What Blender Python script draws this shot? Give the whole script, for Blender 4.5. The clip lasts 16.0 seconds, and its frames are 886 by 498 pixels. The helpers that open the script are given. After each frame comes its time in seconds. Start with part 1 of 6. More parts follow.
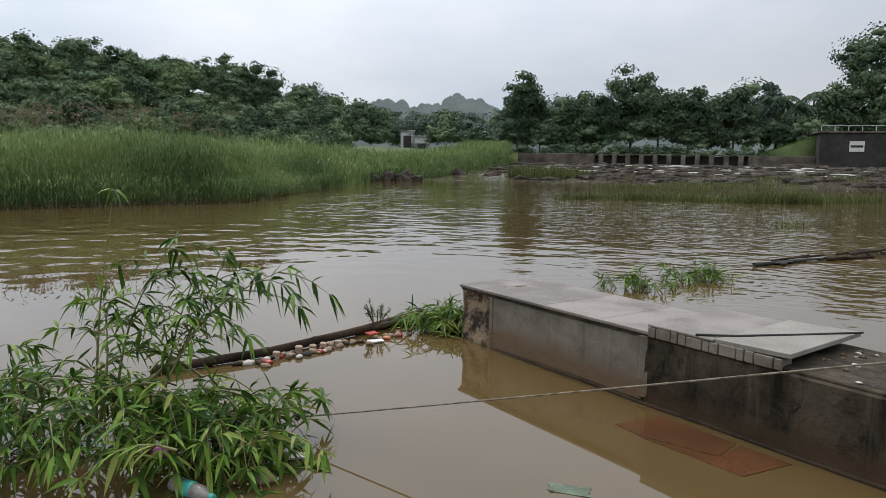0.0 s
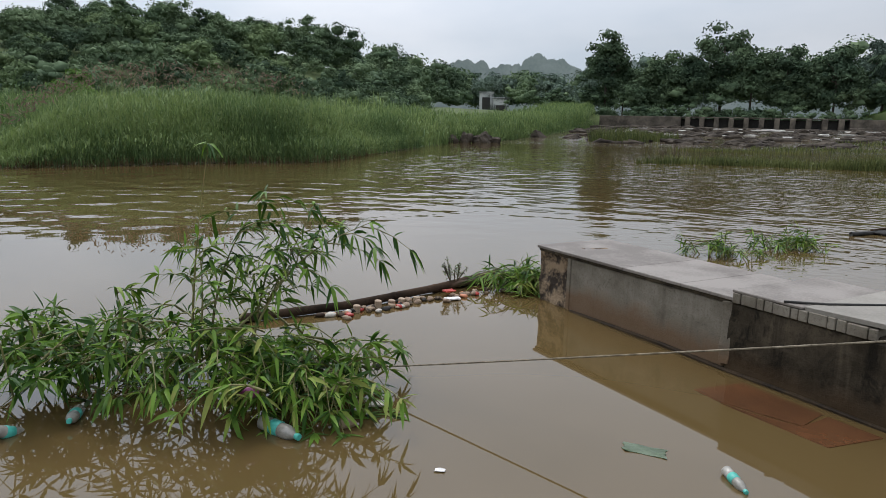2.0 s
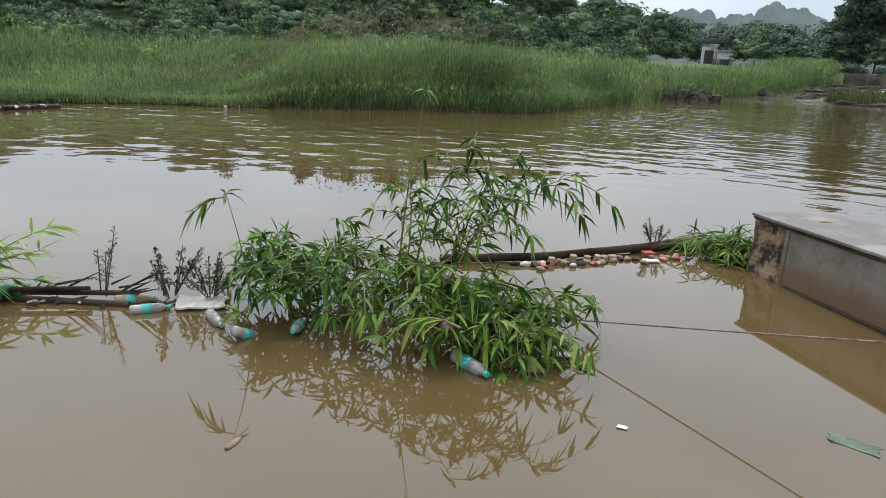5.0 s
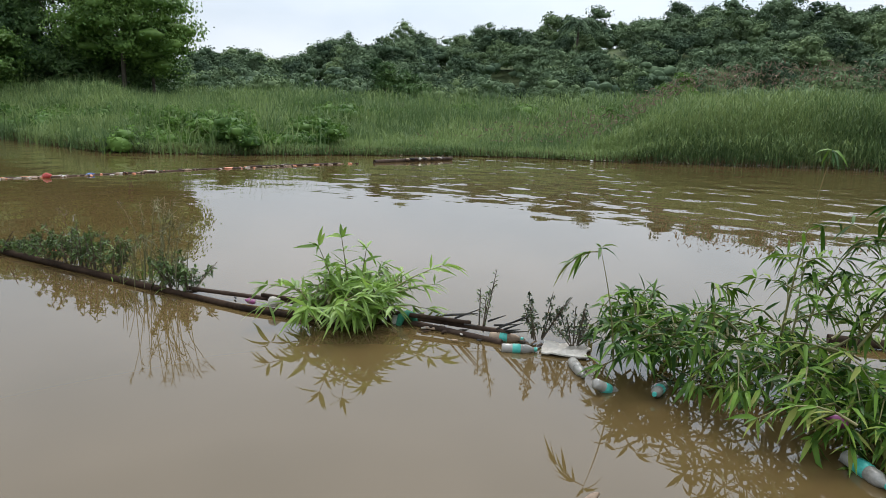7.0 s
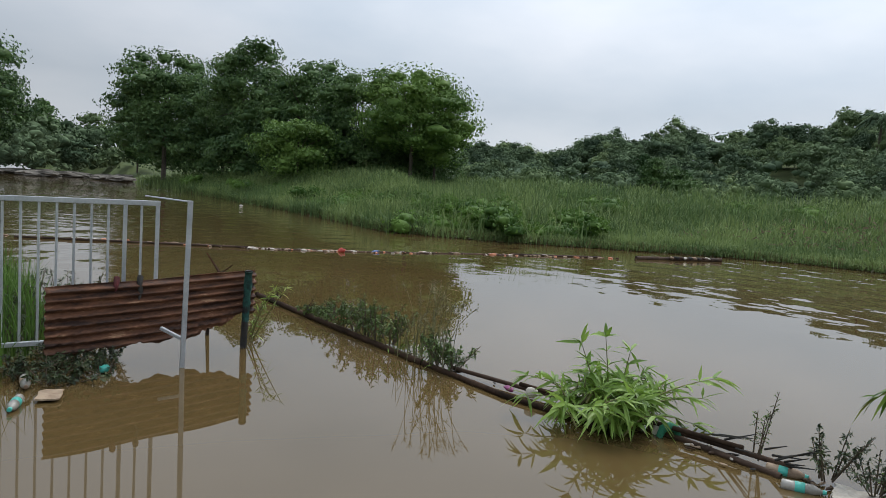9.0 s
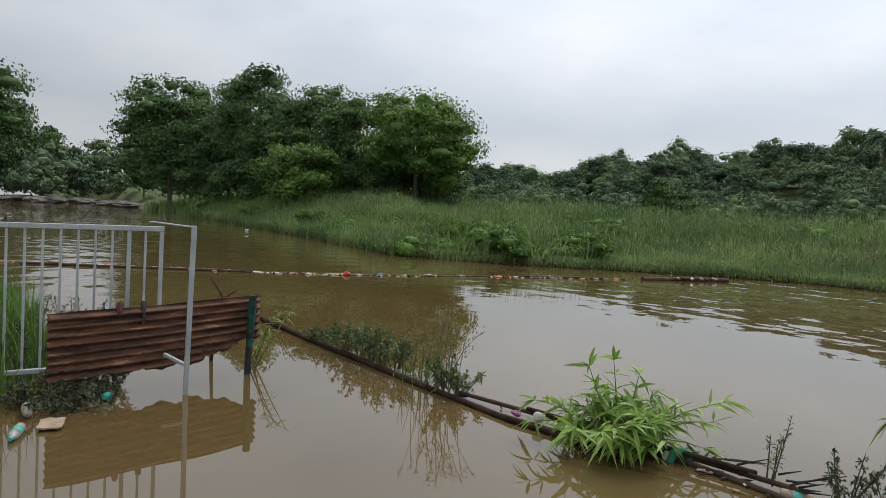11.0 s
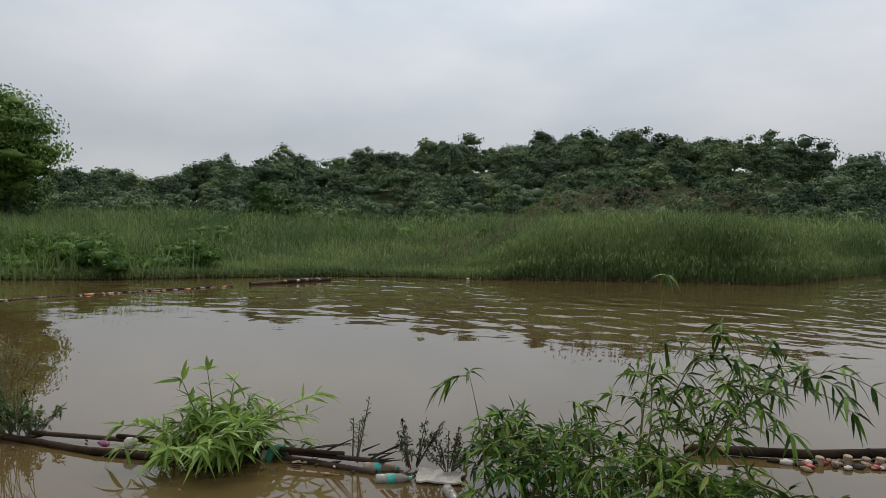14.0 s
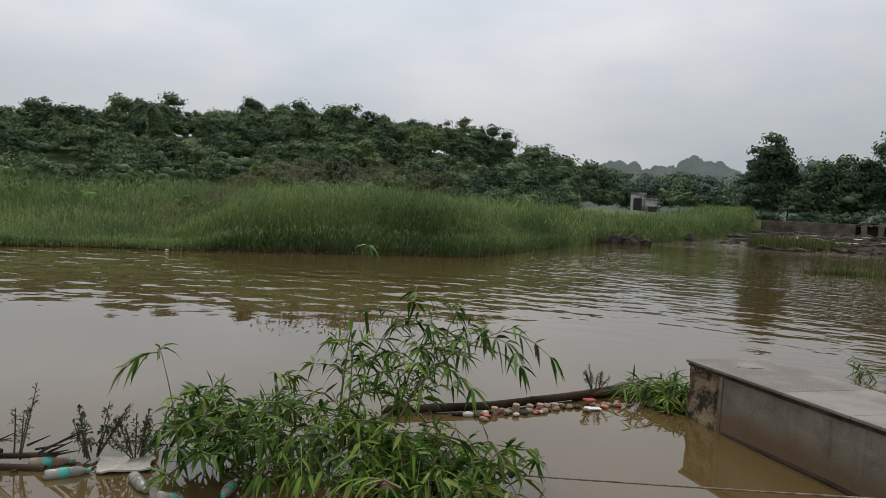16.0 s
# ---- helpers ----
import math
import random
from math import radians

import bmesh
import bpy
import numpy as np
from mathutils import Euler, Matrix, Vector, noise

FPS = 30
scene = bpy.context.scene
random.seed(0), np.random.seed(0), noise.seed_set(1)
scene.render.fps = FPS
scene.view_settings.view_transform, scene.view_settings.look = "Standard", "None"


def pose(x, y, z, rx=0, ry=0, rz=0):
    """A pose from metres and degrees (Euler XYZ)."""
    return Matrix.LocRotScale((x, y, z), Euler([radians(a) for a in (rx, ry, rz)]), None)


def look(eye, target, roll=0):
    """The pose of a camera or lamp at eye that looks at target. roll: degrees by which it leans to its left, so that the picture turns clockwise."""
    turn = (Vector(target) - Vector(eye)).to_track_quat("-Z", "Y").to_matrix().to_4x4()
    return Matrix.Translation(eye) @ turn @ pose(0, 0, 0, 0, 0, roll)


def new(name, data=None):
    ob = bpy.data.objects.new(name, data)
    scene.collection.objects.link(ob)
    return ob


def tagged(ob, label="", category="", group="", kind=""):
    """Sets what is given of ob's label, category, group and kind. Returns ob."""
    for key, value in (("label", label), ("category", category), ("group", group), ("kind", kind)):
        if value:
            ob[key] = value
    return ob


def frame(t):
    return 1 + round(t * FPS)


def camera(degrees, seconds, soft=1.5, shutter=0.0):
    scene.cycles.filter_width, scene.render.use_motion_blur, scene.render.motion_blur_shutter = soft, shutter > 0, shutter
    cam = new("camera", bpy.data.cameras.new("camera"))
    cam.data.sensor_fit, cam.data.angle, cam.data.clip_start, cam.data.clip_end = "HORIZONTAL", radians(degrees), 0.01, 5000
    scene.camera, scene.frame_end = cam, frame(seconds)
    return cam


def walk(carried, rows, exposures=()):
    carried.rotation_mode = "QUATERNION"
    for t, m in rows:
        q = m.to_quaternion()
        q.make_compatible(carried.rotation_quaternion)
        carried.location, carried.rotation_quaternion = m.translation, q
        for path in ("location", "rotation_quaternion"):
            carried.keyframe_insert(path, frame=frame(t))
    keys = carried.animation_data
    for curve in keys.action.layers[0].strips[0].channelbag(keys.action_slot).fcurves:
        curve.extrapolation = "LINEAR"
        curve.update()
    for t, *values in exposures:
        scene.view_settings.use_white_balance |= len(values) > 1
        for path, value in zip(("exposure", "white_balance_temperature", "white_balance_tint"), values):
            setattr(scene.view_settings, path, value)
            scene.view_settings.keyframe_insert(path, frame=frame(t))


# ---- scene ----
cam = camera(65.9, 16.0, soft=0.4)
PATH = [
    (0, (0.095, 0.044, 1.725), (0.017, 2.028, 1.479), 0.9),
    (0.5, (0.078, 0.035, 1.71), (-0.102, 2.009, 1.439), 1.3),
    (1, (0.081, 0.036, 1.692), (-0.14, 1.99, 1.328), 1.4),
    (1.5, (0.074, 0.023, 1.689), (-0.173, 1.967, 1.293), 1.6),
    (2, (0.074, 0.009, 1.692), (-0.22, 1.955, 1.335), 1.3),
    (2.5, (0.086, -0.003, 1.691), (-0.271, 1.937, 1.36), 1.5),
    (3, (0.092, -0.011, 1.692), (-0.343, 1.91, 1.345), 1.9),
    (3.2, (0.103, -0.016, 1.693), (-0.357, 1.899, 1.345), 1.8),
    (5.3, (0.066, -0.065, 1.685), (-0.821, 1.648, 1.159), 2.6),
    (5.5, (0.061, -0.062, 1.69), (-0.875, 1.626, 1.167), 2.4),
    (6, (0.01, -0.087, 1.69), (-1.116, 1.496, 1.211), 2.2),
    (6.5, (-0.014, -0.126, 1.702), (-1.406, 1.245, 1.276), 1.9),
    (7, (-0.023, -0.161, 1.711), (-1.622, 0.973, 1.312), 1.7),
    (7.5, (-0.046, -0.185, 1.722), (-1.779, 0.757, 1.392), 2.4),
    (8, (-0.038, -0.23, 1.738), (-1.877, 0.503, 1.457), 3.1),
    (8.5, (-0.063, -0.248, 1.745), (-1.972, 0.304, 1.522), 3.6),
    (8.7, (-0.04, -0.279, 1.751), (-1.962, 0.235, 1.548), 3.9),
    (10.8, (-0.084, -0.281, 1.766), (-2.041, 0.114, 1.653), 3.4),
    (11, (-0.081, -0.267, 1.761), (-2.024, 0.194, 1.65), 3.4),
    (11.5, (-0.064, -0.24, 1.773), (-1.951, 0.419, 1.693), 3.2),
    (12, (-0.049, -0.199, 1.779), (-1.836, 0.697, 1.742), 2.9),
    (12.5, (-0.029, -0.185, 1.775), (-1.734, 0.86, 1.738), 2.9),
    (13, (-0.008, -0.17, 1.774), (-1.656, 0.964, 1.739), 2.4),
    (13.5, (0.008, -0.139, 1.769), (-1.542, 1.124, 1.731), 2.0),
    (14, (0.096, -0.149, 1.792), (-1.319, 1.264, 1.742), 1.3),
    (14.5, (0.1, -0.132, 1.792), (-1.139, 1.437, 1.741), 1.4),
    (15, (0.121, -0.106, 1.79), (-0.898, 1.614, 1.725), 2.7),
    (15.5, (0.136, -0.096, 1.787), (-0.671, 1.731, 1.686), 2.8),
    (16, (0.096, -0.086, 1.771), (-0.619, 1.78, 1.674), 3.2),
]
EXPOSURES = [(0, 0.15, 6500, 13), (1.5, 0.14, 6450, 13), (3.2, 0.16, 6300, 12), (5.5, 0.50, 6250, 11), (6.5, 0.44, 6350, 11), (7.5, 0.34, 6350, 11), (8.0, 0.06, 6350, 11), (8.7, -0.02, 6350, 11), (11.0, 0.0, 6600, 12), (11.5, 0.08, 6650, 12), (12.0, -0.36, 6800, 12), (12.5, -0.36, 6800, 12), (14.0, -0.36, 6750, 12), (16, -0.28, 6850, 13)]
walk(cam, [(t, look(eye, target, roll)) for t, eye, target, roll in PATH], EXPOSURES)

# ---- world and light ----
world = bpy.data.worlds.new("overcast_sky")
scene.world = world
world.use_nodes = True
wn, wl = world.node_tree.nodes, world.node_tree.links
wn.clear()
w_out, w_bg = wn.new("ShaderNodeOutputWorld"), wn.new("ShaderNodeBackground")
w_sky = wn.new("ShaderNodeTexSky")
w_sky.sky_type, w_sky.sun_disc = "NISHITA", False
w_sky.sun_elevation, w_sky.sun_rotation = radians(58), radians(-40)
w_dim = wn.new("ShaderNodeVectorMath")
w_dim.operation = "SCALE"
w_dim.inputs["Scale"].default_value = 0.1
w_co, w_map = wn.new("ShaderNodeTexCoord"), wn.new("ShaderNodeMapping")
w_map.inputs["Scale"].default_value = (1.0, 1.0, 2.6)
w_noise = wn.new("ShaderNodeTexNoise")
w_noise.inputs["Scale"].default_value, w_noise.inputs["Detail"].default_value = 2.1, 5.0
w_noise.inputs["Roughness"].default_value = 0.5
w_ramp = wn.new("ShaderNodeValToRGB")
w_ramp.color_ramp.elements[0].position, w_ramp.color_ramp.elements[0].color = 0.34, (0.525, 0.600, 0.672, 1)
w_ramp.color_ramp.elements[1].position, w_ramp.color_ramp.elements[1].color = 0.74, (0.785, 0.812, 0.845, 1)
w_mix = wn.new("ShaderNodeMix")
w_mix.data_type = "RGBA"
w_mix.inputs["Factor"].default_value = 0.9
wl.new(w_co.outputs["Generated"], w_map.inputs["Vector"])
wl.new(w_map.outputs["Vector"], w_noise.inputs["Vector"])
wl.new(w_noise.outputs["Fac"], w_ramp.inputs["Fac"])
wl.new(w_sky.outputs["Color"], w_dim.inputs[0])
wl.new(w_dim.outputs["Vector"], w_mix.inputs["A"])
wl.new(w_ramp.outputs["Color"], w_mix.inputs["B"])
w_sep, w_grad = wn.new("ShaderNodeSeparateXYZ"), wn.new("ShaderNodeMapRange")
w_grad.inputs["From Min"].default_value, w_grad.inputs["From Max"].default_value = 0.12, 0.62
w_grad.inputs["To Min"].default_value, w_grad.inputs["To Max"].default_value = 0.90, 2.0
w_lift = wn.new("ShaderNodeVectorMath")
w_lift.operation = "SCALE"
wl.new(w_co.outputs["Generated"], w_sep.inputs["Vector"])
wl.new(w_sep.outputs["Z"], w_grad.inputs["Value"])
wl.new(w_mix.outputs["Result"], w_lift.inputs[0])
wl.new(w_grad.outputs["Result"], w_lift.inputs["Scale"])
# thinner cloud, and so more light, towards the sun
w_dot, w_side, w_glow = wn.new("ShaderNodeVectorMath"), wn.new("ShaderNodeMapRange"), wn.new("ShaderNodeVectorMath")
w_dot.operation, w_glow.operation = "DOT_PRODUCT", "SCALE"
w_dot.inputs[1].default_value = (-0.643, 0.766, 0.0)
w_side.inputs["From Min"].default_value, w_side.inputs["From Max"].default_value = 0.15, 1.0
w_side.inputs["To Min"].default_value, w_side.inputs["To Max"].default_value = 0.74, 1.16
wl.new(w_co.outputs["Generated"], w_dot.inputs[0])
wl.new(w_dot.outputs["Value"], w_side.inputs["Value"])
wl.new(w_lift.outputs["Vector"], w_glow.inputs[0])
wl.new(w_side.outputs["Result"], w_glow.inputs["Scale"])
wl.new(w_glow.outputs["Vector"], w_bg.inputs["Color"])
wl.new(w_bg.outputs["Background"], w_out.inputs["Surface"])
w_bg.inputs["Strength"].default_value = 1.0
sun = new("sun", bpy.data.lights.new("sun", "SUN"))
sun.data.energy, sun.data.angle, sun.data.color = 1.5, radians(25), (1.0, 0.97, 0.92)
sun.matrix_world = look((-24, 29, 60), (0, 0, 0))


# ---- materials ----
def shader(name, dark, light, rough=0.8, scale=4.0, fine=60.0, bump=0.3, metal=0.0, third=None, spread=0.12, island=0.0, random_object=0.0, spec=0.5, translucent=0.0, stretch=(1, 1, 1), tide=None):
    """A surface with two scales of colour variation and fine relief."""
    m = bpy.data.materials.new(name)
    m.use_nodes = True
    n, l = m.node_tree.nodes, m.node_tree.links
    b = n["Principled BSDF"]
    co, mp = n.new("ShaderNodeTexCoord"), n.new("ShaderNodeMapping")
    mp.inputs["Scale"].default_value = stretch
    l.new(co.outputs["Object"], mp.inputs["Vector"])
    big, small = n.new("ShaderNodeTexNoise"), n.new("ShaderNodeTexNoise")
    big.inputs["Scale"].default_value, big.inputs["Detail"].default_value = scale, 4.0
    small.inputs["Scale"].default_value, small.inputs["Detail"].default_value = fine, 3.0
    l.new(mp.outputs["Vector"], big.inputs["Vector"])
    l.new(mp.outputs["Vector"], small.inputs["Vector"])
    add = n.new("ShaderNodeMath")
    add.operation = "MULTIPLY_ADD"
    add.inputs[1].default_value = 0.35
    l.new(small.outputs["Fac"], add.inputs[0])
    l.new(big.outputs["Fac"], add.inputs[2])
    fac = add.outputs[0]
    if island or random_object:
        if island:
            g = n.new("ShaderNodeNewGeometry")
            src, amount = g.outputs["Random Per Island"], island
        else:
            g = n.new("ShaderNodeObjectInfo")
            src, amount = g.outputs["Random"], random_object
        more = n.new("ShaderNodeMath")
        more.operation = "MULTIPLY_ADD"
        more.inputs[1].default_value = amount
        l.new(src, more.inputs[0])
        l.new(fac, more.inputs[2])
        off = n.new("ShaderNodeMath")
        off.operation = "SUBTRACT"
        off.inputs[1].default_value = amount / 2
        l.new(more.outputs[0], off.inputs[0])
        fac = off.outputs[0]
    ramp = n.new("ShaderNodeValToRGB")
    e = ramp.color_ramp.elements
    e[0].position, e[0].color = 0.675 - spread * 1.4, (*dark, 1)
    e[1].position, e[1].color = 0.675 + spread * 1.4, (*light, 1)
    if third:
        e2 = e.new(0.675 + spread * 2.2)
        e2.color = (*third, 1)
    l.new(fac, ramp.inputs["Fac"])
    colour = ramp.outputs["Color"]
    if tide:
        # a flood mark of silt with an uneven upper edge
        sep, sway, cut, mixc = n.new("ShaderNodeSeparateXYZ"), n.new("ShaderNodeMath"), n.new("ShaderNodeMapRange"), n.new("ShaderNodeMix")
        l.new(co.outputs["Object"], sep.inputs["Vector"])
        sway.operation = "MULTIPLY_ADD"
        sway.inputs[1].default_value = -0.45
        l.new(big.outputs["Fac"], sway.inputs[0])
        l.new(sep.outputs["Z"], sway.inputs[2])
        cut.inputs["From Min"].default_value, cut.inputs["From Max"].default_value = tide[0] - 0.30, tide[0] - 0.16
        cut.inputs["To Min"].default_value, cut.inputs["To Max"].default_value = 0.75, 0.0
        l.new(sway.outputs[0], cut.inputs["Value"])
        mixc.data_type = "RGBA"
        l.new(cut.outputs["Result"], mixc.inputs["Factor"])
        l.new(colour, mixc.inputs["A"])
        mixc.inputs["B"].default_value = (*tide[1], 1)
        colour = mixc.outputs["Result"]
    l.new(colour, b.inputs["Base Color"])
    b.inputs["Roughness"].default_value, b.inputs["Metallic"].default_value = rough, metal
    b.inputs["Specular IOR Level"].default_value = spec
    if bump:
        bm_ = n.new("ShaderNodeBump")
        bm_.inputs["Strength"].default_value, bm_.inputs["Distance"].default_value = bump, 0.02
        l.new(fac, bm_.inputs["Height"])
        l.new(bm_.outputs["Normal"], b.inputs["Normal"])
    if translucent:
        t, mix = n.new("ShaderNodeBsdfTranslucent"), n.new("ShaderNodeMixShader")
        mix.inputs["Fac"].default_value = translucent
        l.new(ramp.outputs["Color"], t.inputs["Color"])
        l.new(b.outputs["BSDF"], mix.inputs[1])
        l.new(t.outputs["BSDF"], mix.inputs[2])
        l.new(mix.outputs["Shader"], n["Material Output"].inputs["Surface"])
    return m


def water_shader(name, deep, silt, wave, calm):
    """Silty river water: an opaque brown body under a smooth rippled surface."""
    m = bpy.data.materials.new(name)
    m.use_nodes = True
    n, l = m.node_tree.nodes, m.node_tree.links
    b = n["Principled BSDF"]
    co = n.new("ShaderNodeTexCoord")
    tint = n.new("ShaderNodeTexNoise")
    tint.inputs["Scale"].default_value, tint.inputs["Detail"].default_value = 0.18, 3.0
    l.new(co.outputs["Object"], tint.inputs["Vector"])
    ramp = n.new("ShaderNodeValToRGB")
    ramp.color_ramp.elements[0].position, ramp.color_ramp.elements[0].color = 0.3, (*deep, 1)
    ramp.color_ramp.elements[1].position, ramp.color_ramp.elements[1].color = 0.7, (*silt, 1)
    l.new(tint.outputs["Fac"], ramp.inputs["Fac"])
    l.new(ramp.outputs["Color"], b.inputs["Base Color"])
    b.inputs["Roughness"].default_value, b.inputs["IOR"].default_value = 0.0, 1.52
    def tex(scale, detail, rough=0.4, stretch=(1, 1, 1)):
        mp, t = n.new("ShaderNodeMapping"), n.new("ShaderNodeTexNoise")
        mp.inputs["Rotation"].default_value, mp.inputs["Scale"].default_value = (0, 0, radians(38)), stretch
        t.inputs["Scale"].default_value, t.inputs["Detail"].default_value, t.inputs["Roughness"].default_value = scale, detail, rough
        l.new(co.outputs["Object"], mp.inputs["Vector"])
        l.new(mp.outputs["Vector"], t.inputs["Vector"])
        return t.outputs["Fac"]

    def span(src, lo, hi, a, c):
        r = n.new("ShaderNodeMapRange")
        r.interpolation_type = "SMOOTHSTEP"
        for key, val in (("From Min", lo), ("From Max", hi), ("To Min", a), ("To Max", c)):
            r.inputs[key].default_value = val
        l.new(src, r.inputs["Value"])
        return r.outputs["Result"]

    def calc(op, a, c):
        x = n.new("ShaderNodeMath")
        x.operation = op
        for k, val in enumerate((a, c)):
            if isinstance(val, float):
                x.inputs[k].default_value = val
            else:
                l.new(val, x.inputs[k])
        return x.outputs[0]

    # long low ripples in patches, dying out over the still water near the booms
    rip = tex(1.05, 2.0, 0.4, (1.0, 1.25, 1))
    fine = tex(3.4, 1.5, 0.4, (1.0, 1.3, 1))
    patch = span(tex(0.09, 2.0), 0.38, 0.62, 0.35, 1.0)
    sub, away, sep = n.new("ShaderNodeVectorMath"), n.new("ShaderNodeVectorMath"), n.new("ShaderNodeSeparateXYZ")
    sub.operation, away.operation = "SUBTRACT", "LENGTH"
    sub.inputs[1].default_value = (-2.0, 1.0, 0.0)
    l.new(co.outputs["Object"], sub.inputs[0])
    l.new(sub.outputs["Vector"], away.inputs[0])
    l.new(co.outputs["Object"], sep.inputs["Vector"])
    near = span(away.outputs["Value"], 7.5, 16.0, calm, 1.0)
    # the open current beyond the wall is choppier
    current = calc("MULTIPLY", span(sep.outputs["X"], -1.0, 6.0, 0.0, 1.0), span(sep.outputs["Y"], 7.0, 10.0, 0.0, 1.0))
    slow = calc("MULTIPLY", calc("MULTIPLY", rip, near), patch)
    quick = calc("MULTIPLY", calc("MULTIPLY", fine, current), 0.30)
    bump = n.new("ShaderNodeBump")
    bump.inputs["Strength"].default_value, bump.inputs["Distance"].default_value = 1.0, wave
    l.new(calc("ADD", slow, quick), bump.inputs["Height"])
    l.new(bump.outputs["Normal"], b.inputs["Normal"])
    return m


M_WATER = water_shader("river_water", (0.094, 0.063, 0.024), (0.116, 0.078, 0.031), 0.066, 0.0018)
M_RAPID = water_shader("rapid_water", (0.080, 0.058, 0.030), (0.165, 0.135, 0.095), 0.10, 1.0)
M_FOAM = shader("river_foam", (0.30, 0.28, 0.24), (0.58, 0.56, 0.52), 0.7, 0.6, 5.0, 0.3)
M_GROUND = shader("earth_and_grass", (0.05, 0.075, 0.02), (0.10, 0.135, 0.04), 0.95, 0.35, 9.0, 0.6)
M_REED = shader("reed_blades", (0.088, 0.148, 0.050), (0.234, 0.312, 0.108), 0.7, 0.35, 3.0, 0, island=0.3, translucent=0.3, spec=0.3)
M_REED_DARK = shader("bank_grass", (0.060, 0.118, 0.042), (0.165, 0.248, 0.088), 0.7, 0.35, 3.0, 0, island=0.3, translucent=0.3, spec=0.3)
M_REED_TOP = shader("flowering_reed_stems", (0.125, 0.185, 0.062), (0.285, 0.330, 0.130), 0.7, 0.35, 3.0, 0, island=0.35, translucent=0.3, spec=0.2)
M_DRY = shader("dry_grass", (0.085, 0.062, 0.028), (0.21, 0.165, 0.085), 0.9, 0.6, 6.0, 0, island=0.3, translucent=0.15, spec=0.1)
M_PLUME = shader("reed_plumes", (0.16, 0.105, 0.075), (0.28, 0.20, 0.14), 0.9, 1.0, 8.0, 0, island=0.3)
M_VINE = shader("creeper_leaves", (0.050, 0.112, 0.020), (0.140, 0.245, 0.048), 0.6, 0.5, 4.0, 0, island=0.2, translucent=0.25, spec=0.2)
# forest leaf colours carry painted distance haze: lightened, greyed and turned bluish
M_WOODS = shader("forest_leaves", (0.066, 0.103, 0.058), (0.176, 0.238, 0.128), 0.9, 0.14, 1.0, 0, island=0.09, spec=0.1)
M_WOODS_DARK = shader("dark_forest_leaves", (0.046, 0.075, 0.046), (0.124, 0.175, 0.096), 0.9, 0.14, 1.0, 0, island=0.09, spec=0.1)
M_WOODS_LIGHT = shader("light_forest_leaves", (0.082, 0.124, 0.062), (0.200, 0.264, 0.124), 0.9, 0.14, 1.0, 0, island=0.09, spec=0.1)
# the strongest painted haze, for the farthest crowns
M_WOODS_HAZED = shader("hazed_forest_leaves", (0.090, 0.125, 0.100), (0.165, 0.215, 0.165), 0.9, 0.10, 1.2, 0, island=0.10, spec=0.05)
M_TREE = shader("tree_leaves", (0.040, 0.088, 0.030), (0.128, 0.212, 0.066), 0.6, 0.30, 3.0, 0, island=0.22, translucent=0.12, spec=0.3)
M_TREE_LIGHT = shader("light_tree_leaves", (0.066, 0.134, 0.026), (0.190, 0.305, 0.066), 0.6, 0.30, 3.0, 0, island=0.22, translucent=0.12, spec=0.3)
M_BARK = shader("bark", (0.05, 0.04, 0.03), (0.14, 0.115, 0.09), 0.9, 2.0, 25.0, 0.6, stretch=(1, 1, 0.3))
M_BAMBOO_LEAF = shader("bamboo_leaves", (0.024, 0.070, 0.007), (0.150, 0.270, 0.030), 0.5, 1.2, 9.0, 0, island=0.5, translucent=0.2, third=(0.24, 0.27, 0.06), spec=0.22)
M_BAMBOO_YOUNG = shader("young_bamboo_leaves", (0.13, 0.235, 0.03), (0.30, 0.45, 0.09), 0.42, 1.2, 9.0, 0, island=0.4, translucent=0.35)
M_CANE = shader("bamboo_cane", (0.10, 0.10, 0.03), (0.22, 0.20, 0.07), 0.5, 3.0, 30.0, 0.2)
M_TWIG = shader("weed_stems", (0.06, 0.045, 0.03), (0.13, 0.10, 0.06), 0.8, 5.0, 30.0, 0)
M_WEED = shader("weed_leaves", (0.045, 0.085, 0.018), (0.13, 0.20, 0.045), 0.6, 2.0, 15.0, 0, island=0.4, translucent=0.2)
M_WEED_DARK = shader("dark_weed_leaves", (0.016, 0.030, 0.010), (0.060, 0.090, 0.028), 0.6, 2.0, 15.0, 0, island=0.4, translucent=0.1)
M_STRAW = shader("seeding_grass_stalks", (0.12, 0.125, 0.055), (0.26, 0.25, 0.13), 0.8, 3.0, 20.0, 0, island=0.4)
M_POLE = shader("wet_dark_bamboo", (0.020, 0.014, 0.010), (0.070, 0.045, 0.030), 0.9, 2.5, 40.0, 0.35, spec=0.08)
M_POLE_BROWN = shader("brown_bamboo", (0.030, 0.019, 0.013), (0.095, 0.060, 0.040), 0.7, 2.5, 40.0, 0.35, spec=0.2)
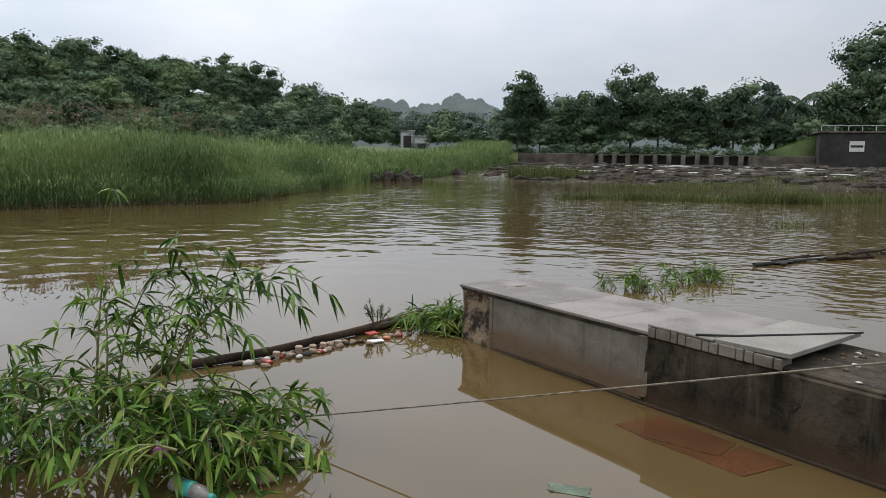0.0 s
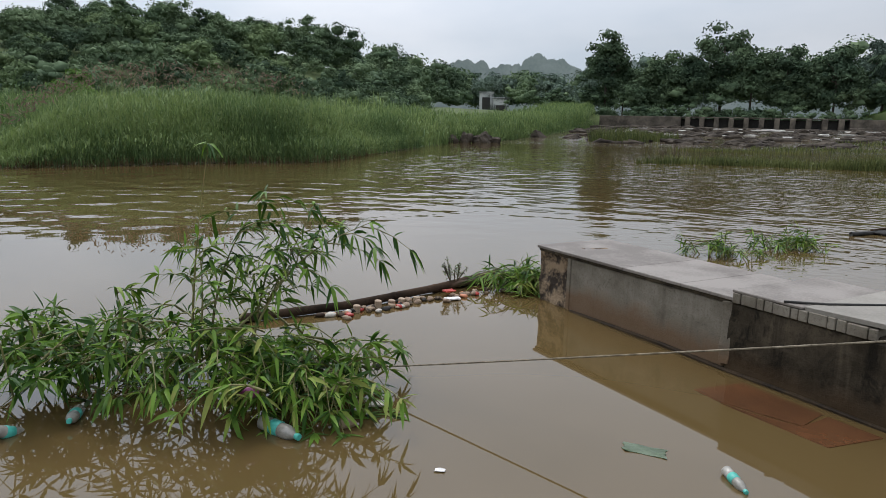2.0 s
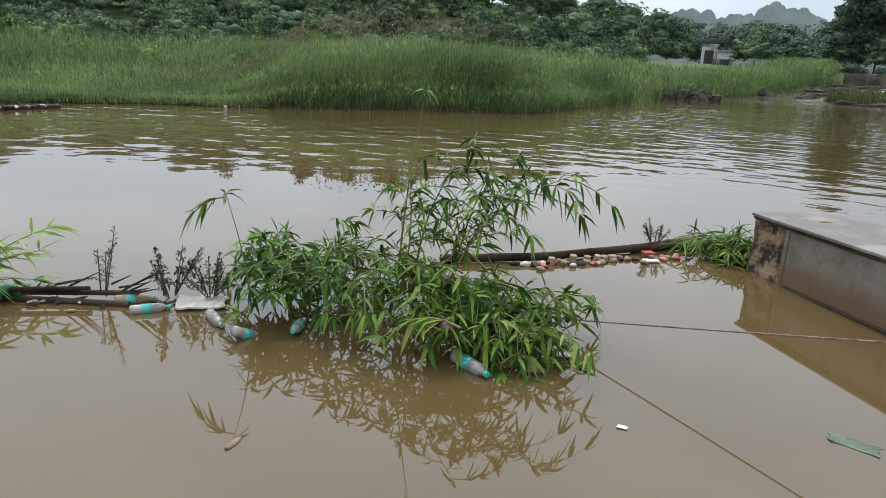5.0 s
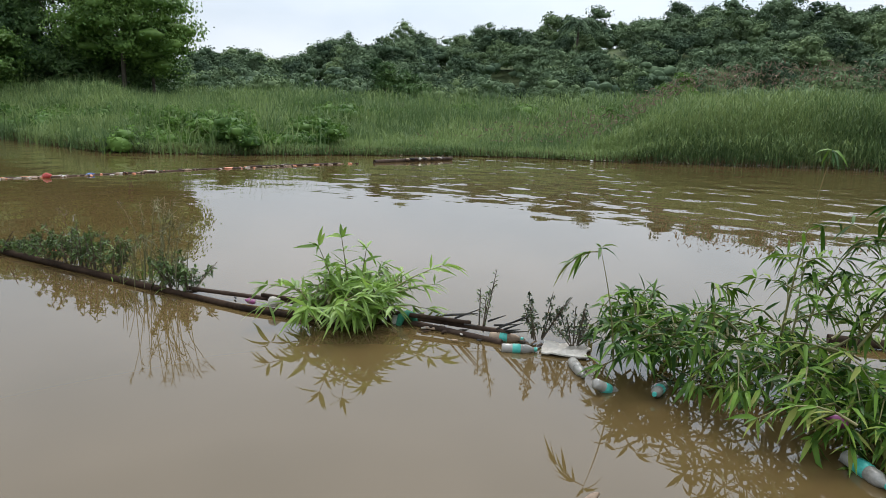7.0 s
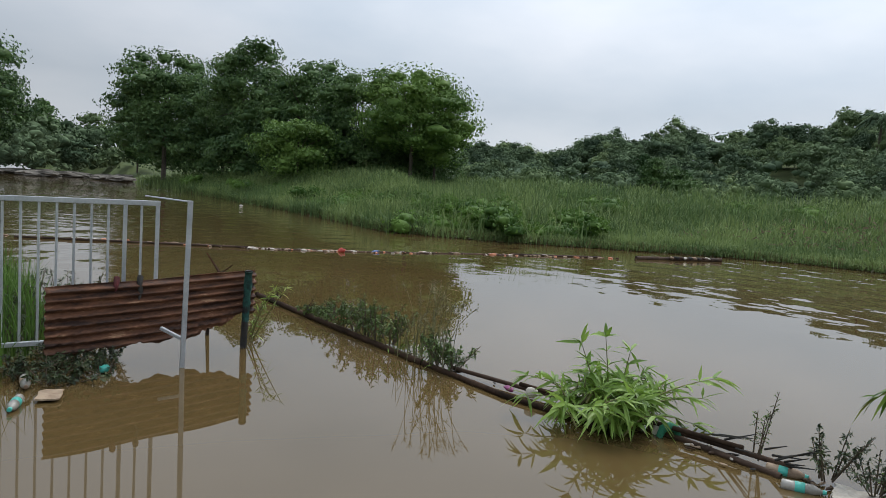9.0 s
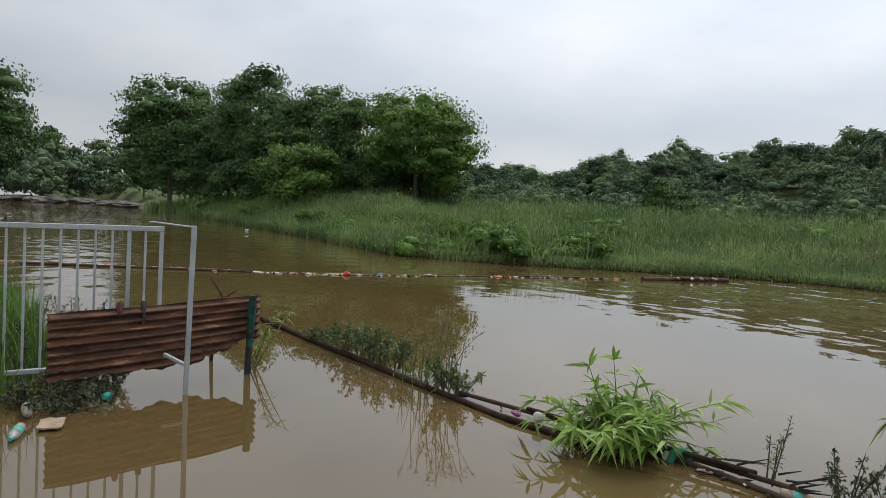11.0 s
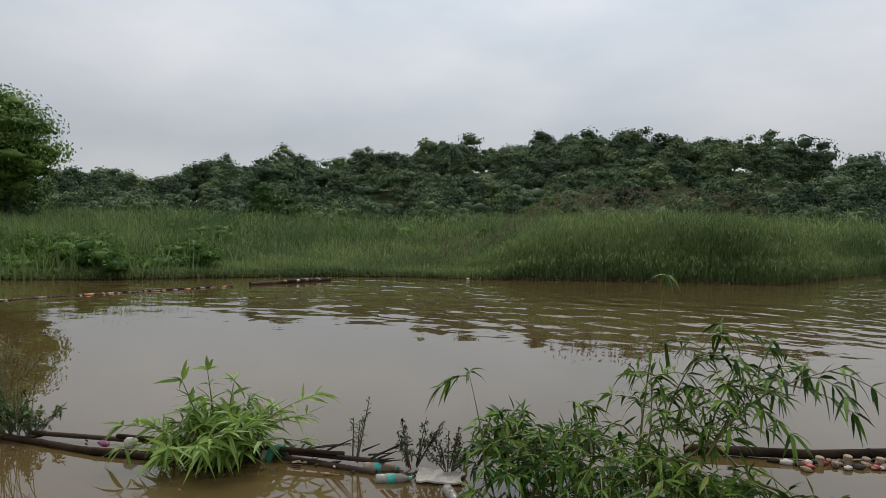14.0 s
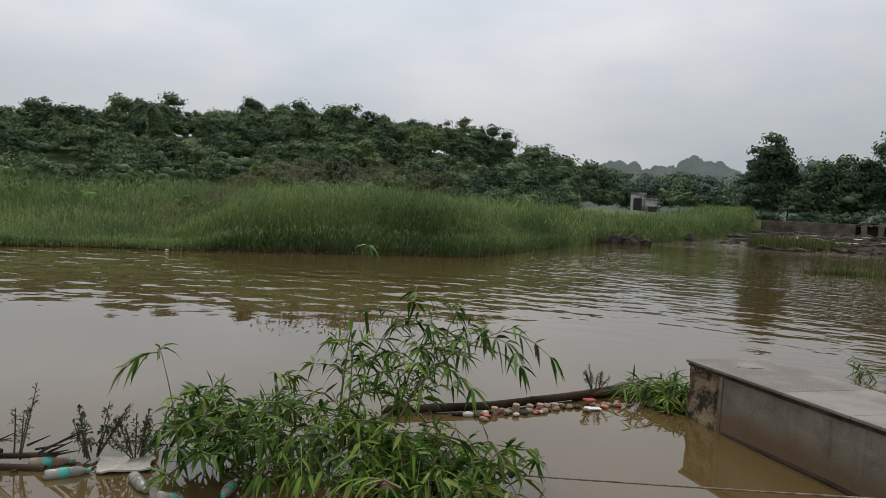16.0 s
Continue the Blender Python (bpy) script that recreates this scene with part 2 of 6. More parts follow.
def plaster(name, base, pale, mould, silt, mould_at, tide_z, streaks):
    """Old cement plaster: blotches, run-off streaks, mould, fine cracks and a flood mark of silt."""
    m = bpy.data.materials.new(name)
    m.use_nodes = True
    n, l = m.node_tree.nodes, m.node_tree.links
    b = n["Principled BSDF"]
    co = n.new("ShaderNodeTexCoord")

    def tex(scale, detail, stretch=(1, 1, 1), rough=0.6, distort=0.0):
        mp, t = n.new("ShaderNodeMapping"), n.new("ShaderNodeTexNoise")
        mp.inputs["Scale"].default_value = stretch
        t.inputs["Scale"].default_value, t.inputs["Detail"].default_value = scale, detail
        t.inputs["Roughness"].default_value, t.inputs["Distortion"].default_value = rough, distort
        l.new(co.outputs["Object"], mp.inputs["Vector"])
        l.new(mp.outputs["Vector"], t.inputs["Vector"])
        return t.outputs["Fac"]

    def span(src, lo, hi, a=0.0, c=1.0):
        r = n.new("ShaderNodeMapRange")
        r.inputs["From Min"].default_value, r.inputs["From Max"].default_value = lo, hi
        r.inputs["To Min"].default_value, r.inputs["To Max"].default_value = a, c
        l.new(src, r.inputs["Value"])
        return r.outputs["Result"]

    def blend(fac, a, c):
        x = n.new("ShaderNodeMix")
        x.data_type = "RGBA"
        l.new(fac, x.inputs["Factor"])
        if isinstance(a, tuple):
            x.inputs["A"].default_value = (*a, 1)
        else:
            l.new(a, x.inputs["A"])
        x.inputs["B"].default_value = (*c, 1)
        return x.outputs["Result"]

    grain = tex(55, 5)
    big = tex(2.4, 7, rough=0.68)
    col = blend(span(big, 0.38, 0.64), base, pale)
    col = blend(span(grain, 0.52, 0.75, 0.0, 0.55), col, tuple(v * 0.45 for v in base))
    spots = tex(5.0, 9, (1, 1, 0.8), 0.72, 0.6)
    col = blend(span(spots, mould_at, mould_at + 0.10, 0.0, 0.85), col, mould)
    runs = tex(1.0, 5, (7, 7, 0.7), 0.7)
    col = blend(span(runs, 0.52, 0.70, 0.0, streaks), col, mould)
    washed = tex(1.0, 4, (6, 6, 0.5), 0.65)
    col = blend(span(washed, 0.58, 0.74, 0.0, streaks * 0.8), col, tuple(min(0.5, v * 1.5) for v in pale))
    sep, sway = n.new("ShaderNodeSeparateXYZ"), n.new("ShaderNodeMath")
    l.new(co.outputs["Object"], sep.inputs["Vector"])
    sway.operation = "MULTIPLY_ADD"
    sway.inputs[1].default_value = -0.5
    l.new(big, sway.inputs[0])
    l.new(sep.outputs["Z"], sway.inputs[2])
    col = blend(span(sway.outputs[0], tide_z - 0.34, tide_z - 0.18, 0.8, 0.0), col, silt)
    l.new(col, b.inputs["Base Color"])
    l.new(span(spots, 0.4, 0.6, 0.9, 0.6), b.inputs["Roughness"])
    b.inputs["Specular IOR Level"].default_value = 0.12
    h = n.new("ShaderNodeMath")
    h.operation = "MULTIPLY_ADD"
    h.inputs[1].default_value = 0.5
    l.new(grain, h.inputs[0])
    l.new(spots, h.inputs[2])
    bump = n.new("ShaderNodeBump")
    bump.inputs["Strength"].default_value, bump.inputs["Distance"].default_value = 0.5, 0.012
    l.new(h.outputs[0], bump.inputs["Height"])
    l.new(bump.outputs["Normal"], b.inputs["Normal"])
    return m


M_CONCRETE = plaster("grey_plaster", (0.150, 0.130, 0.100), (0.265, 0.238, 0.195), (0.050, 0.040, 0.028), (0.150, 0.088, 0.046), 0.62, 0.20, 0.3)
M_CONCRETE_DARK = plaster("stained_plaster", (0.034, 0.027, 0.018), (0.095, 0.076, 0.052), (0.009, 0.0075, 0.0055), (0.062, 0.040, 0.022), 0.51, 0.16, 0.75)
# silt, plus the shadow line at the wall's foot painted in as darkness
M_FOOTING = plaster("silt_and_shadow_footing", (0.030, 0.022, 0.014), (0.075, 0.054, 0.034), (0.008, 0.0065, 0.005), (0.040, 0.026, 0.014), 0.48, 0.02, 0.5)
M_STONE_RAW = shader("broken_masonry", (0.028, 0.018, 0.011), (0.30, 0.215, 0.135), 0.9, 7.0, 40.0, 1.0, spread=0.07)
M_SLAB = shader("pale_stone_slab", (0.150, 0.128, 0.110), (0.262, 0.232, 0.205), 0.65, 2.6, 45.0, 0.2, spread=0.10, random_object=0.12)
M_SLAB_LIGHT = shader("light_stone_slab", (0.195, 0.178, 0.150), (0.30, 0.275, 0.238), 0.7, 2.0, 45.0, 0.12)
M_RED_SLAB = shader("awash_red_stone", (0.072, 0.033, 0.016), (0.120, 0.052, 0.023), 0.06, 2.0, 18.0, 0.05)
M_ROCK = shader("river_rock", (0.024, 0.019, 0.015), (0.095, 0.078, 0.060), 0.9, 0.8, 9.0, 0.8, spec=0.2)
M_GALV = shader("galvanised_steel", (0.36, 0.38, 0.40), (0.56, 0.58, 0.60), 0.45, 3.0, 50.0, 0.1, metal=0.35)
M_RUST = shader("rusted_sheet", (0.030, 0.012, 0.007), (0.185, 0.078, 0.038), 0.75, 3.0, 30.0, 0.35, third=(0.36, 0.21, 0.12), spread=0.1, stretch=(1, 1, 7))
M_ROPE = shader("rope_fibre", (0.10, 0.08, 0.055), (0.27, 0.23, 0.165), 0.9, 20.0, 90.0, 0.4)
M_ROPE_DARK = shader("dark_cord", (0.02, 0.02, 0.018), (0.05, 0.045, 0.04), 0.9, 20.0, 90.0, 0.3)
M_ROCK_PALE = shader("pale_river_rock", (0.055, 0.050, 0.043), (0.23, 0.21, 0.18), 0.9, 0.5, 6.0, 0.8, spec=0.2)
M_BLACK = shader("blackened_wood", (0.012, 0.012, 0.011), (0.045, 0.04, 0.035), 0.8, 4.0, 40.0, 0.4)
M_NET = shader("green_net", (0.004, 0.024, 0.020), (0.018, 0.095, 0.075), 0.8, 25.0, 120.0, 0.4)
M_LASH = shader("green_lashing", (0.006, 0.075, 0.040), (0.018, 0.19, 0.10), 0.7, 12.0, 70.0, 0.4)
M_BOTTLE = shader("cloudy_plastic", (0.20, 0.19, 0.16), (0.38, 0.36, 0.32), 0.25, 6.0, 60.0, 0.1, spec=0.6)
M_CLOTH = shader("wet_grey_cloth", (0.035, 0.036, 0.034), (0.115, 0.115, 0.108), 0.9, 12.0, 90.0, 0.3)
M_TEAL = shader("teal_wrapper", (0.05, 0.36, 0.30), (0.09, 0.52, 0.43), 0.4, 8.0, 60.0, 0.05)
M_WHITE = shader("white_plastic", (0.62, 0.60, 0.57), (0.82, 0.80, 0.77), 0.5, 5.0, 50.0, 0.15)
M_PAPER = shader("wet_paper", (0.40, 0.36, 0.30), (0.64, 0.60, 0.53), 0.8, 5.0, 50.0, 0.3)
M_REDP = shader("red_plastic", (0.32, 0.025, 0.018), (0.50, 0.055, 0.035), 0.4, 5.0, 50.0, 0.1)
M_MAROON = shader("wet_maroon_cloth", (0.035, 0.007, 0.008), (0.12, 0.022, 0.024), 0.85, 9.0, 70.0, 0.3)
M_BLUE = shader("blue_plastic", (0.03, 0.10, 0.32), (0.08, 0.2, 0.5), 0.4, 5.0, 50.0, 0.1)
M_ORANGE = shader("orange_plastic", (0.48, 0.16, 0.07), (0.65, 0.26, 0.13), 0.5, 5.0, 50.0, 0.1)
M_PURPLE = shader("purple_plastic", (0.16, 0.025, 0.10), (0.28, 0.05, 0.17), 0.4, 5.0, 50.0, 0.1)
M_CLAY = shader("cork_brown_float", (0.19, 0.125, 0.080), (0.38, 0.28, 0.19), 0.7, 9.0, 60.0, 0.3, random_object=0.3)
M_DRIFT = shader("straw_and_scraps", (0.10, 0.075, 0.045), (0.42, 0.37, 0.28), 0.8, 3.0, 30.0, 0, island=0.8)
M_ISLET = shader("islet_grass_blades", (0.055, 0.075, 0.022), (0.14, 0.155, 0.05), 0.7, 0.3, 3.0, 0, island=0.5, translucent=0.2, spec=0.2)
M_HOUSEWALL = shader("mouldy_whitewash", (0.10, 0.105, 0.10), (0.56, 0.56, 0.55), 0.85, 0.45, 4.0, 0.1, spread=0.07)
M_WEIR = shader("weir_concrete", (0.055, 0.045, 0.034), (0.165, 0.138, 0.105), 0.85, 0.5, 3.0, 0.4)
M_WEIR_DARK = shader("dark_sluice", (0.02, 0.018, 0.016), (0.05, 0.045, 0.04), 0.8, 0.5, 4.0, 0.3)
# mist over the ridge is painted in as a pale grey-blue base colour
M_FAR = shader("far_woods_painted_mist", (0.30, 0.345, 0.345), (0.40, 0.44, 0.44), 1.0, 0.05, 0.4, 0, spec=0.0)


# ---- builders ----
def link(ob_name, mesh, material, parent=None, label=""):
    if material is not None:
        mesh.materials.append(material)
    ob = new(ob_name, mesh)
    if parent is not None:
        ob.parent = parent
    if label:
        tagged(ob, label)
    return ob


def part(name, bm, material, parent=None, label="", smooth=False):
    """Links a bmesh as one mesh object under a thing or a part."""
    mesh = bpy.data.meshes.new(name)
    for f in bm.faces:
        f.smooth = smooth
    bm.normal_update()
    bm.to_mesh(mesh)
    bm.free()
    return link(name, mesh, material, parent, label)


def cloud(name, verts, faces, material, parent=None, label="", smooth=False):
    """A mesh of many like faces from arrays."""
    mesh = bpy.data.meshes.new(name)
    verts, faces = np.asarray(verts, np.float32), np.asarray(faces, np.int32)
    k = faces.shape[1]
    mesh.vertices.add(len(verts))
    mesh.vertices.foreach_set("co", verts.ravel())
    mesh.loops.add(faces.size)
    mesh.loops.foreach_set("vertex_index", faces.ravel())
    mesh.polygons.add(len(faces))
    mesh.polygons.foreach_set("loop_start", np.arange(0, faces.size, k, dtype=np.int32))
    mesh.polygons.foreach_set("loop_total", np.full(len(faces), k, np.int32))
    if smooth:
        mesh.polygons.foreach_set("use_smooth", np.ones(len(faces), bool))
    mesh.update(calc_edges=True)
    return link(name, mesh, material, parent, label)


def thing(name, at, label, category, group="", kind=""):
    ob = new(name)
    ob.location = at
    ob.empty_display_size = 0.1
    return tagged(ob, label, category, group, kind)


def box(bm, x0, x1, y0, y1, z0, z1, bevel=0.0, m=None):
    made = bmesh.ops.create_cube(bm, size=1.0)
    mat_ = Matrix.Translation(((x0 + x1) / 2, (y0 + y1) / 2, (z0 + z1) / 2)) @ Matrix.Diagonal((x1 - x0, y1 - y0, z1 - z0, 1))
    bmesh.ops.transform(bm, matrix=mat_, verts=made["verts"])
    if bevel:
        edges = list({e for v in made["verts"] for e in v.link_edges})
        made = bmesh.ops.bevel(bm, geom=edges, offset=bevel, segments=1, affect="EDGES")
    if m is not None:
        bmesh.ops.transform(bm, matrix=m, verts=made["verts"])
    return bm


def tube(bm, points, radii, sides=8, cap=True):
    """A round bar along points, with a radius at each."""
    rings = []
    pts = [Vector(p) for p in points]
    for i, p in enumerate(pts):
        d = (pts[min(i + 1, len(pts) - 1)] - pts[max(i - 1, 0)]).normalized()
        side = d.cross(Vector((0, 0, 1)))
        side = side.normalized() if side.length > 1e-4 else Vector((1, 0, 0))
        up_ = side.cross(d)
        r = radii[i] if hasattr(radii, "__len__") else radii
        rings.append([bm.verts.new(p + r * (math.cos(a) * side + math.sin(a) * up_)) for a in (2 * math.pi * k / sides for k in range(sides))])
    for a, b in zip(rings, rings[1:]):
        for k in range(sides):
            bm.faces.new((a[k], a[(k + 1) % sides], b[(k + 1) % sides], b[k]))
    if cap:
        bm.faces.new(rings[0])
        bm.faces.new(rings[-1][::-1])
    return bm


def spun(bm, profile, m, sides=12):
    """A turned body from (radius, height) pairs, set by the pose m."""
    rings = []
    for r, z in profile:
        rings.append([bm.verts.new(m @ Vector((r * math.cos(a), r * math.sin(a), z))) for a in (2 * math.pi * k / sides for k in range(sides))])
    for a, b in zip(rings, rings[1:]):
        for k in range(sides):
            bm.faces.new((a[k], a[(k + 1) % sides], b[(k + 1) % sides], b[k]))
    bm.faces.new(rings[0][::-1])
    bm.faces.new(rings[-1])
    return bm


def polar(az, r, z=0.0):
    """A place by its bearing (degrees to the left of +y) and distance."""
    return Vector((-r * math.sin(radians(az)), r * math.cos(radians(az)), z))


RNG = np.random.default_rng(7)


def leaf_quads(centres, normals, sizes, aspect=1.0):
    """Small four-sided leaves or leaf clusters at the centres, facing along the normals."""
    n = len(centres)
    normals = normals / np.maximum(np.linalg.norm(normals, axis=1, keepdims=True), 1e-6)
    ref = RNG.normal(size=(n, 3))
    u = np.cross(normals, ref)
    u /= np.maximum(np.linalg.norm(u, axis=1, keepdims=True), 1e-6)
    v = np.cross(normals, u)
    a, b = u * sizes[:, None] * 0.5, v * sizes[:, None] * 0.5 * aspect
    droop = normals * sizes[:, None] * 0.18
    quad = np.stack([centres - a - droop, centres - b * 0.75 + droop, centres + a - droop, centres + b * 0.75 + droop], 1)
    return quad.reshape(-1, 3), np.arange(4 * n).reshape(-1, 4)


ICO = bmesh.new()
bmesh.ops.create_icosphere(ICO, subdivisions=2, radius=1.0)
ICO_V = np.array([v.co for v in ICO.verts])
ICO_F = np.array([[v.index for v in f.verts] for f in ICO.faces])
ICO.free()


def crown_mesh(centre, radii, clumps, per, size, flat=0.6, low=-0.5, swell=(0.26, 0.46), core=0.6, sparse=False):
    """One crown: rounded leafy boughs spread over an uneven ellipsoid, each a lumpy body under a coat of leaf sprays."""
    d = RNG.normal(size=(clumps * 6, 3))
    d /= np.linalg.norm(d, axis=1, keepdims=True)
    d = d[d[:, 2] > low][:clumps]
    reach = RNG.uniform(0.38, 0.84, len(d))[:, None]
    cc = np.array(centre) + d * np.array(radii) * reach
    cr = RNG.uniform(*swell, len(d)) * np.mean(radii[:2])
    shape = np.array([1, 1, flat])
    pick = np.repeat(np.arange(len(d)), per)
    e = RNG.normal(size=(len(pick), 3))
    e[:, 2] += 0.3
    e /= np.linalg.norm(e, axis=1, keepdims=True)
    pos = cc[pick] + e * (cr[pick] * RNG.uniform(0.55, 1.22, len(pick)))[:, None] * shape
    whole = (pos - np.array(centre)) / np.array(radii)
    nor = e * 0.75 + whole * [0.8, 0.8, 1.2] + RNG.normal(size=e.shape) * 0.38
    v, f = leaf_quads(pos, nor, RNG.uniform(0.6, 1.3, len(pick)) * size)
    tri = f[:, [0, 1, 2]] if sparse else np.concatenate([f[:, [0, 1, 2]], f[:, [0, 2, 3]]])
    if core:
        cv = (ICO_V[None] * RNG.uniform(0.62, 1.18, (len(d), len(ICO_V), 1))) * (cr * core)[:, None, None] * shape + cc[:, None]
        cf = ICO_F[None] + (np.arange(len(d)) * len(ICO_V))[:, None, None]
        tri = np.concatenate([tri, cf.reshape(-1, 3) + len(v)])
        v = np.concatenate([v, cv.reshape(-1, 3)])
    return v, tri


def joined(pieces):
    """Several meshes of (vertices, triangles) as one."""
    starts = np.cumsum([0] + [len(v) for v, _ in pieces[:-1]])
    return np.concatenate([v for v, _ in pieces]), np.concatenate([f + s_ for (_, f), s_ in zip(pieces, starts)])

# ---- ground and river ----
SHORE = [(-420, -110), (-200, -60), (-123, -27), (-80, -14), (-61.6, -7.7), (-39.8, -0.2), (-30.5, 2.6), (-25.4, 3.9), (-23.4, 7.5), (-22.6, 11), (-21.9, 14.5), (-20.2, 17.6), (-17.9, 19.3), (-14.9, 23), (-12.6, 26), (-9.9, 28.2), (-9.6, 31.3), (-9.9, 39), (-9.8, 51), (-9.3, 60), (-10.2, 67), (-6, 76), (-1.0, 94), (6, 120), (9, 150)]
LAND_LEFT = SHORE + [(20, 420), (-300, 900), (-1200, 700), (-1500, -200)]
NEAR_SHORE = [(-420, -190), (-60, -38), (-22, -13.0), (-12, -4.9), (-9.0, -3.0), (-7.1, -2.3), (-5.2, -2.6), (-2.8, -1.2), (-1.3, 0.3), (-0.2, 0.9), (0.9, 0.8), (2.2, 0.3), (4.6, 1.2)]
LAND_NEAR = NEAR_SHORE + [(12, 2), (60, 10), (220, 60), (900, 100), (900, -900), (-900, -900)]
ELEV = [(-60, 9.0), (-40, 9.0), (-34, 10.5), (-29, 10.0), (-26.5, 7.0), (-24, 5.6), (-20, 6.0), (-16, 6.2), (-12, 7.6), (-7.5, 5.8), (-4.5, 6.4), (-2.5, 4.2), (3, 4.6), (8, 4.8), (11, 5.2), (14, 5.5), (20, 7.4), (25, 8.3), (30, 8.4), (36, 8.1), (45, 7.4), (50, 6.5), (59, 5.7), (63, 5.1), (67, 3.9), (72, 4.1), (80, 4.2), (95, 4.3), (104, 4.2), (116, 6.0), (140, 6.0)]


def elevation(az):
    return np.interp(az, [a for a, _ in ELEV], [e for _, e in ELEV])


def inside(poly, x, y):
    """Which of the places lie inside a polygon."""
    hit = np.zeros(np.shape(x), bool)
    for (x0, y0), (x1, y1) in zip(poly, poly[1:] + poly[:1]):
        cross = (y0 > y) != (y1 > y)
        with np.errstate(divide="ignore", invalid="ignore"):
            hit ^= cross & (x < (x1 - x0) * (y - y0) / (y1 - y0 + 1e-12) + x0)
    return hit


def shore_distance(line, x, y):
    best = np.full(np.shape(x), 1e9)
    for (x0, y0), (x1, y1) in zip(line, line[1:]):
        dx, dy = x1 - x0, y1 - y0
        s_ = np.clip(((x - x0) * dx + (y - y0) * dy) / (dx * dx + dy * dy), 0, 1)
        best = np.minimum(best, np.hypot(x - x0 - s_ * dx, y - y0 - s_ * dy))
    return best


def smooth(a, b, v):
    s_ = np.clip((v - a) / (b - a), 0, 1)
    return s_ * s_ * (3 - 2 * s_)


def ground_height(x, y):
    """Height of the land and of the river's bed."""
    x, y = np.asarray(x, float), np.asarray(y, float)
    r, az = np.hypot(x, y), np.degrees(np.arctan2(-x, y))
    left, near = inside(LAND_LEFT, x, y), inside(LAND_NEAR, x, y)
    d = shore_distance(SHORE, x, y)
    h = -0.9 * smooth(0, 3, d) - 0.04
    top = np.tan(np.radians(elevation(az))) * 160 + 1.75 - 8.0
    rise = np.maximum(top, 0.5) * smooth(78, 165, r)
    land = 0.05 + 0.30 * np.where(az > 44, smooth(0, 9.0, d), smooth(0, 2.0, d)) + 0.45 * smooth(6, 30, d) + np.where(az > 12, rise, rise * 0.45) + 1.5 * smooth(74, 140, r) * smooth(13, 9, az)
    h = np.where(left, land, h)
    dn = shore_distance(NEAR_SHORE, x, y)
    h = np.where(near, np.minimum(0.02 + 0.16 * dn, 0.3 + 0.01 * dn), h)
    # the rocky rapids below the weir, and the far right bank
    rap = (~left) & (~near) & (az < 4) & (y > 20)
    climb = 2.05 * smooth(70, 140, r) + (0.25 * np.sin(x * 0.55 + 1.7 * np.sin(y * 0.21)) * np.sin(y * 0.33 + x * 0.12)) - 0.5
    h = np.where(rap, np.where(r > 44, climb, h), h)
    back = rap & (r > 143)
    h = np.where(back, 4.0 + 0.016 * (r - 143), h)
    return h


def build_ground():
    rad = np.concatenate([np.arange(0, 9, 0.3), np.arange(9, 30, 1.0), np.arange(30, 80, 2.0), np.arange(80, 200, 5.0), np.geomspace(200, 3500, 16)])
    ang = np.radians(np.arange(0, 360, 1.5))
    rr, aa = np.meshgrid(rad, ang, indexing="ij")
    x, y = -rr * np.sin(aa) - 3.0, rr * np.cos(aa)
    z = ground_height(x, y)
    z += 0.06 * np.sin(x * 1.7 + np.sin(y)) * np.sin(y * 1.3) * (z > 0.1)
    far = rr > 700
    z = np.where(far, np.where(ground_height(x, y) > 0, 6.0, -1.0), z)
    na = len(ang)
    i, j = np.meshgrid(np.arange(len(rad) - 1), np.arange(na), indexing="ij")
    f = np.stack([i * na + j, i * na + (j + 1) % na, (i + 1) * na + (j + 1) % na, (i + 1) * na + j], -1).reshape(-1, 4)
    ob = cloud("ground", np.stack([x, y, z], -1).reshape(-1, 3), f, M_GROUND, smooth=True)
    tagged(ob, "green overgrown river land with muddy margins", "ground", kind="structure")


build_ground()


def build_water():
    ob = cloud("water", [(-1500, -700, 0), (1200, -700, 0), (1200, 1500, 0), (-1500, 1500, 0)], [(0, 1, 2, 3)], M_WATER)
    tagged(ob, "silty brown river water with soft ripples", "water", kind="structure")
    # the shallow rapids climb towards the weir
    r = np.linspace(66, 142, 30)
    a = np.radians(np.linspace(5, -40, 60))
    rr, aa = np.meshgrid(r, a, indexing="ij")
    z = -0.02 + 2.05 * smooth(66, 140, rr) + 0.05 * np.sin(rr * 0.9) * smooth(68, 78, rr)
    v = np.stack([-rr * np.sin(aa), rr * np.cos(aa), z], -1).reshape(-1, 3)
    i, j = np.meshgrid(np.arange(29), np.arange(59), indexing="ij")
    f = np.stack([i * 60 + j, i * 60 + j + 1, (i + 1) * 60 + j + 1, (i + 1) * 60 + j], -1).reshape(-1, 4)
    ob = cloud("water_rapids", v, f, M_RAPID, smooth=True)
    tagged(ob, "pale shallow rapids running between rocks", "water", kind="structure")


build_water()


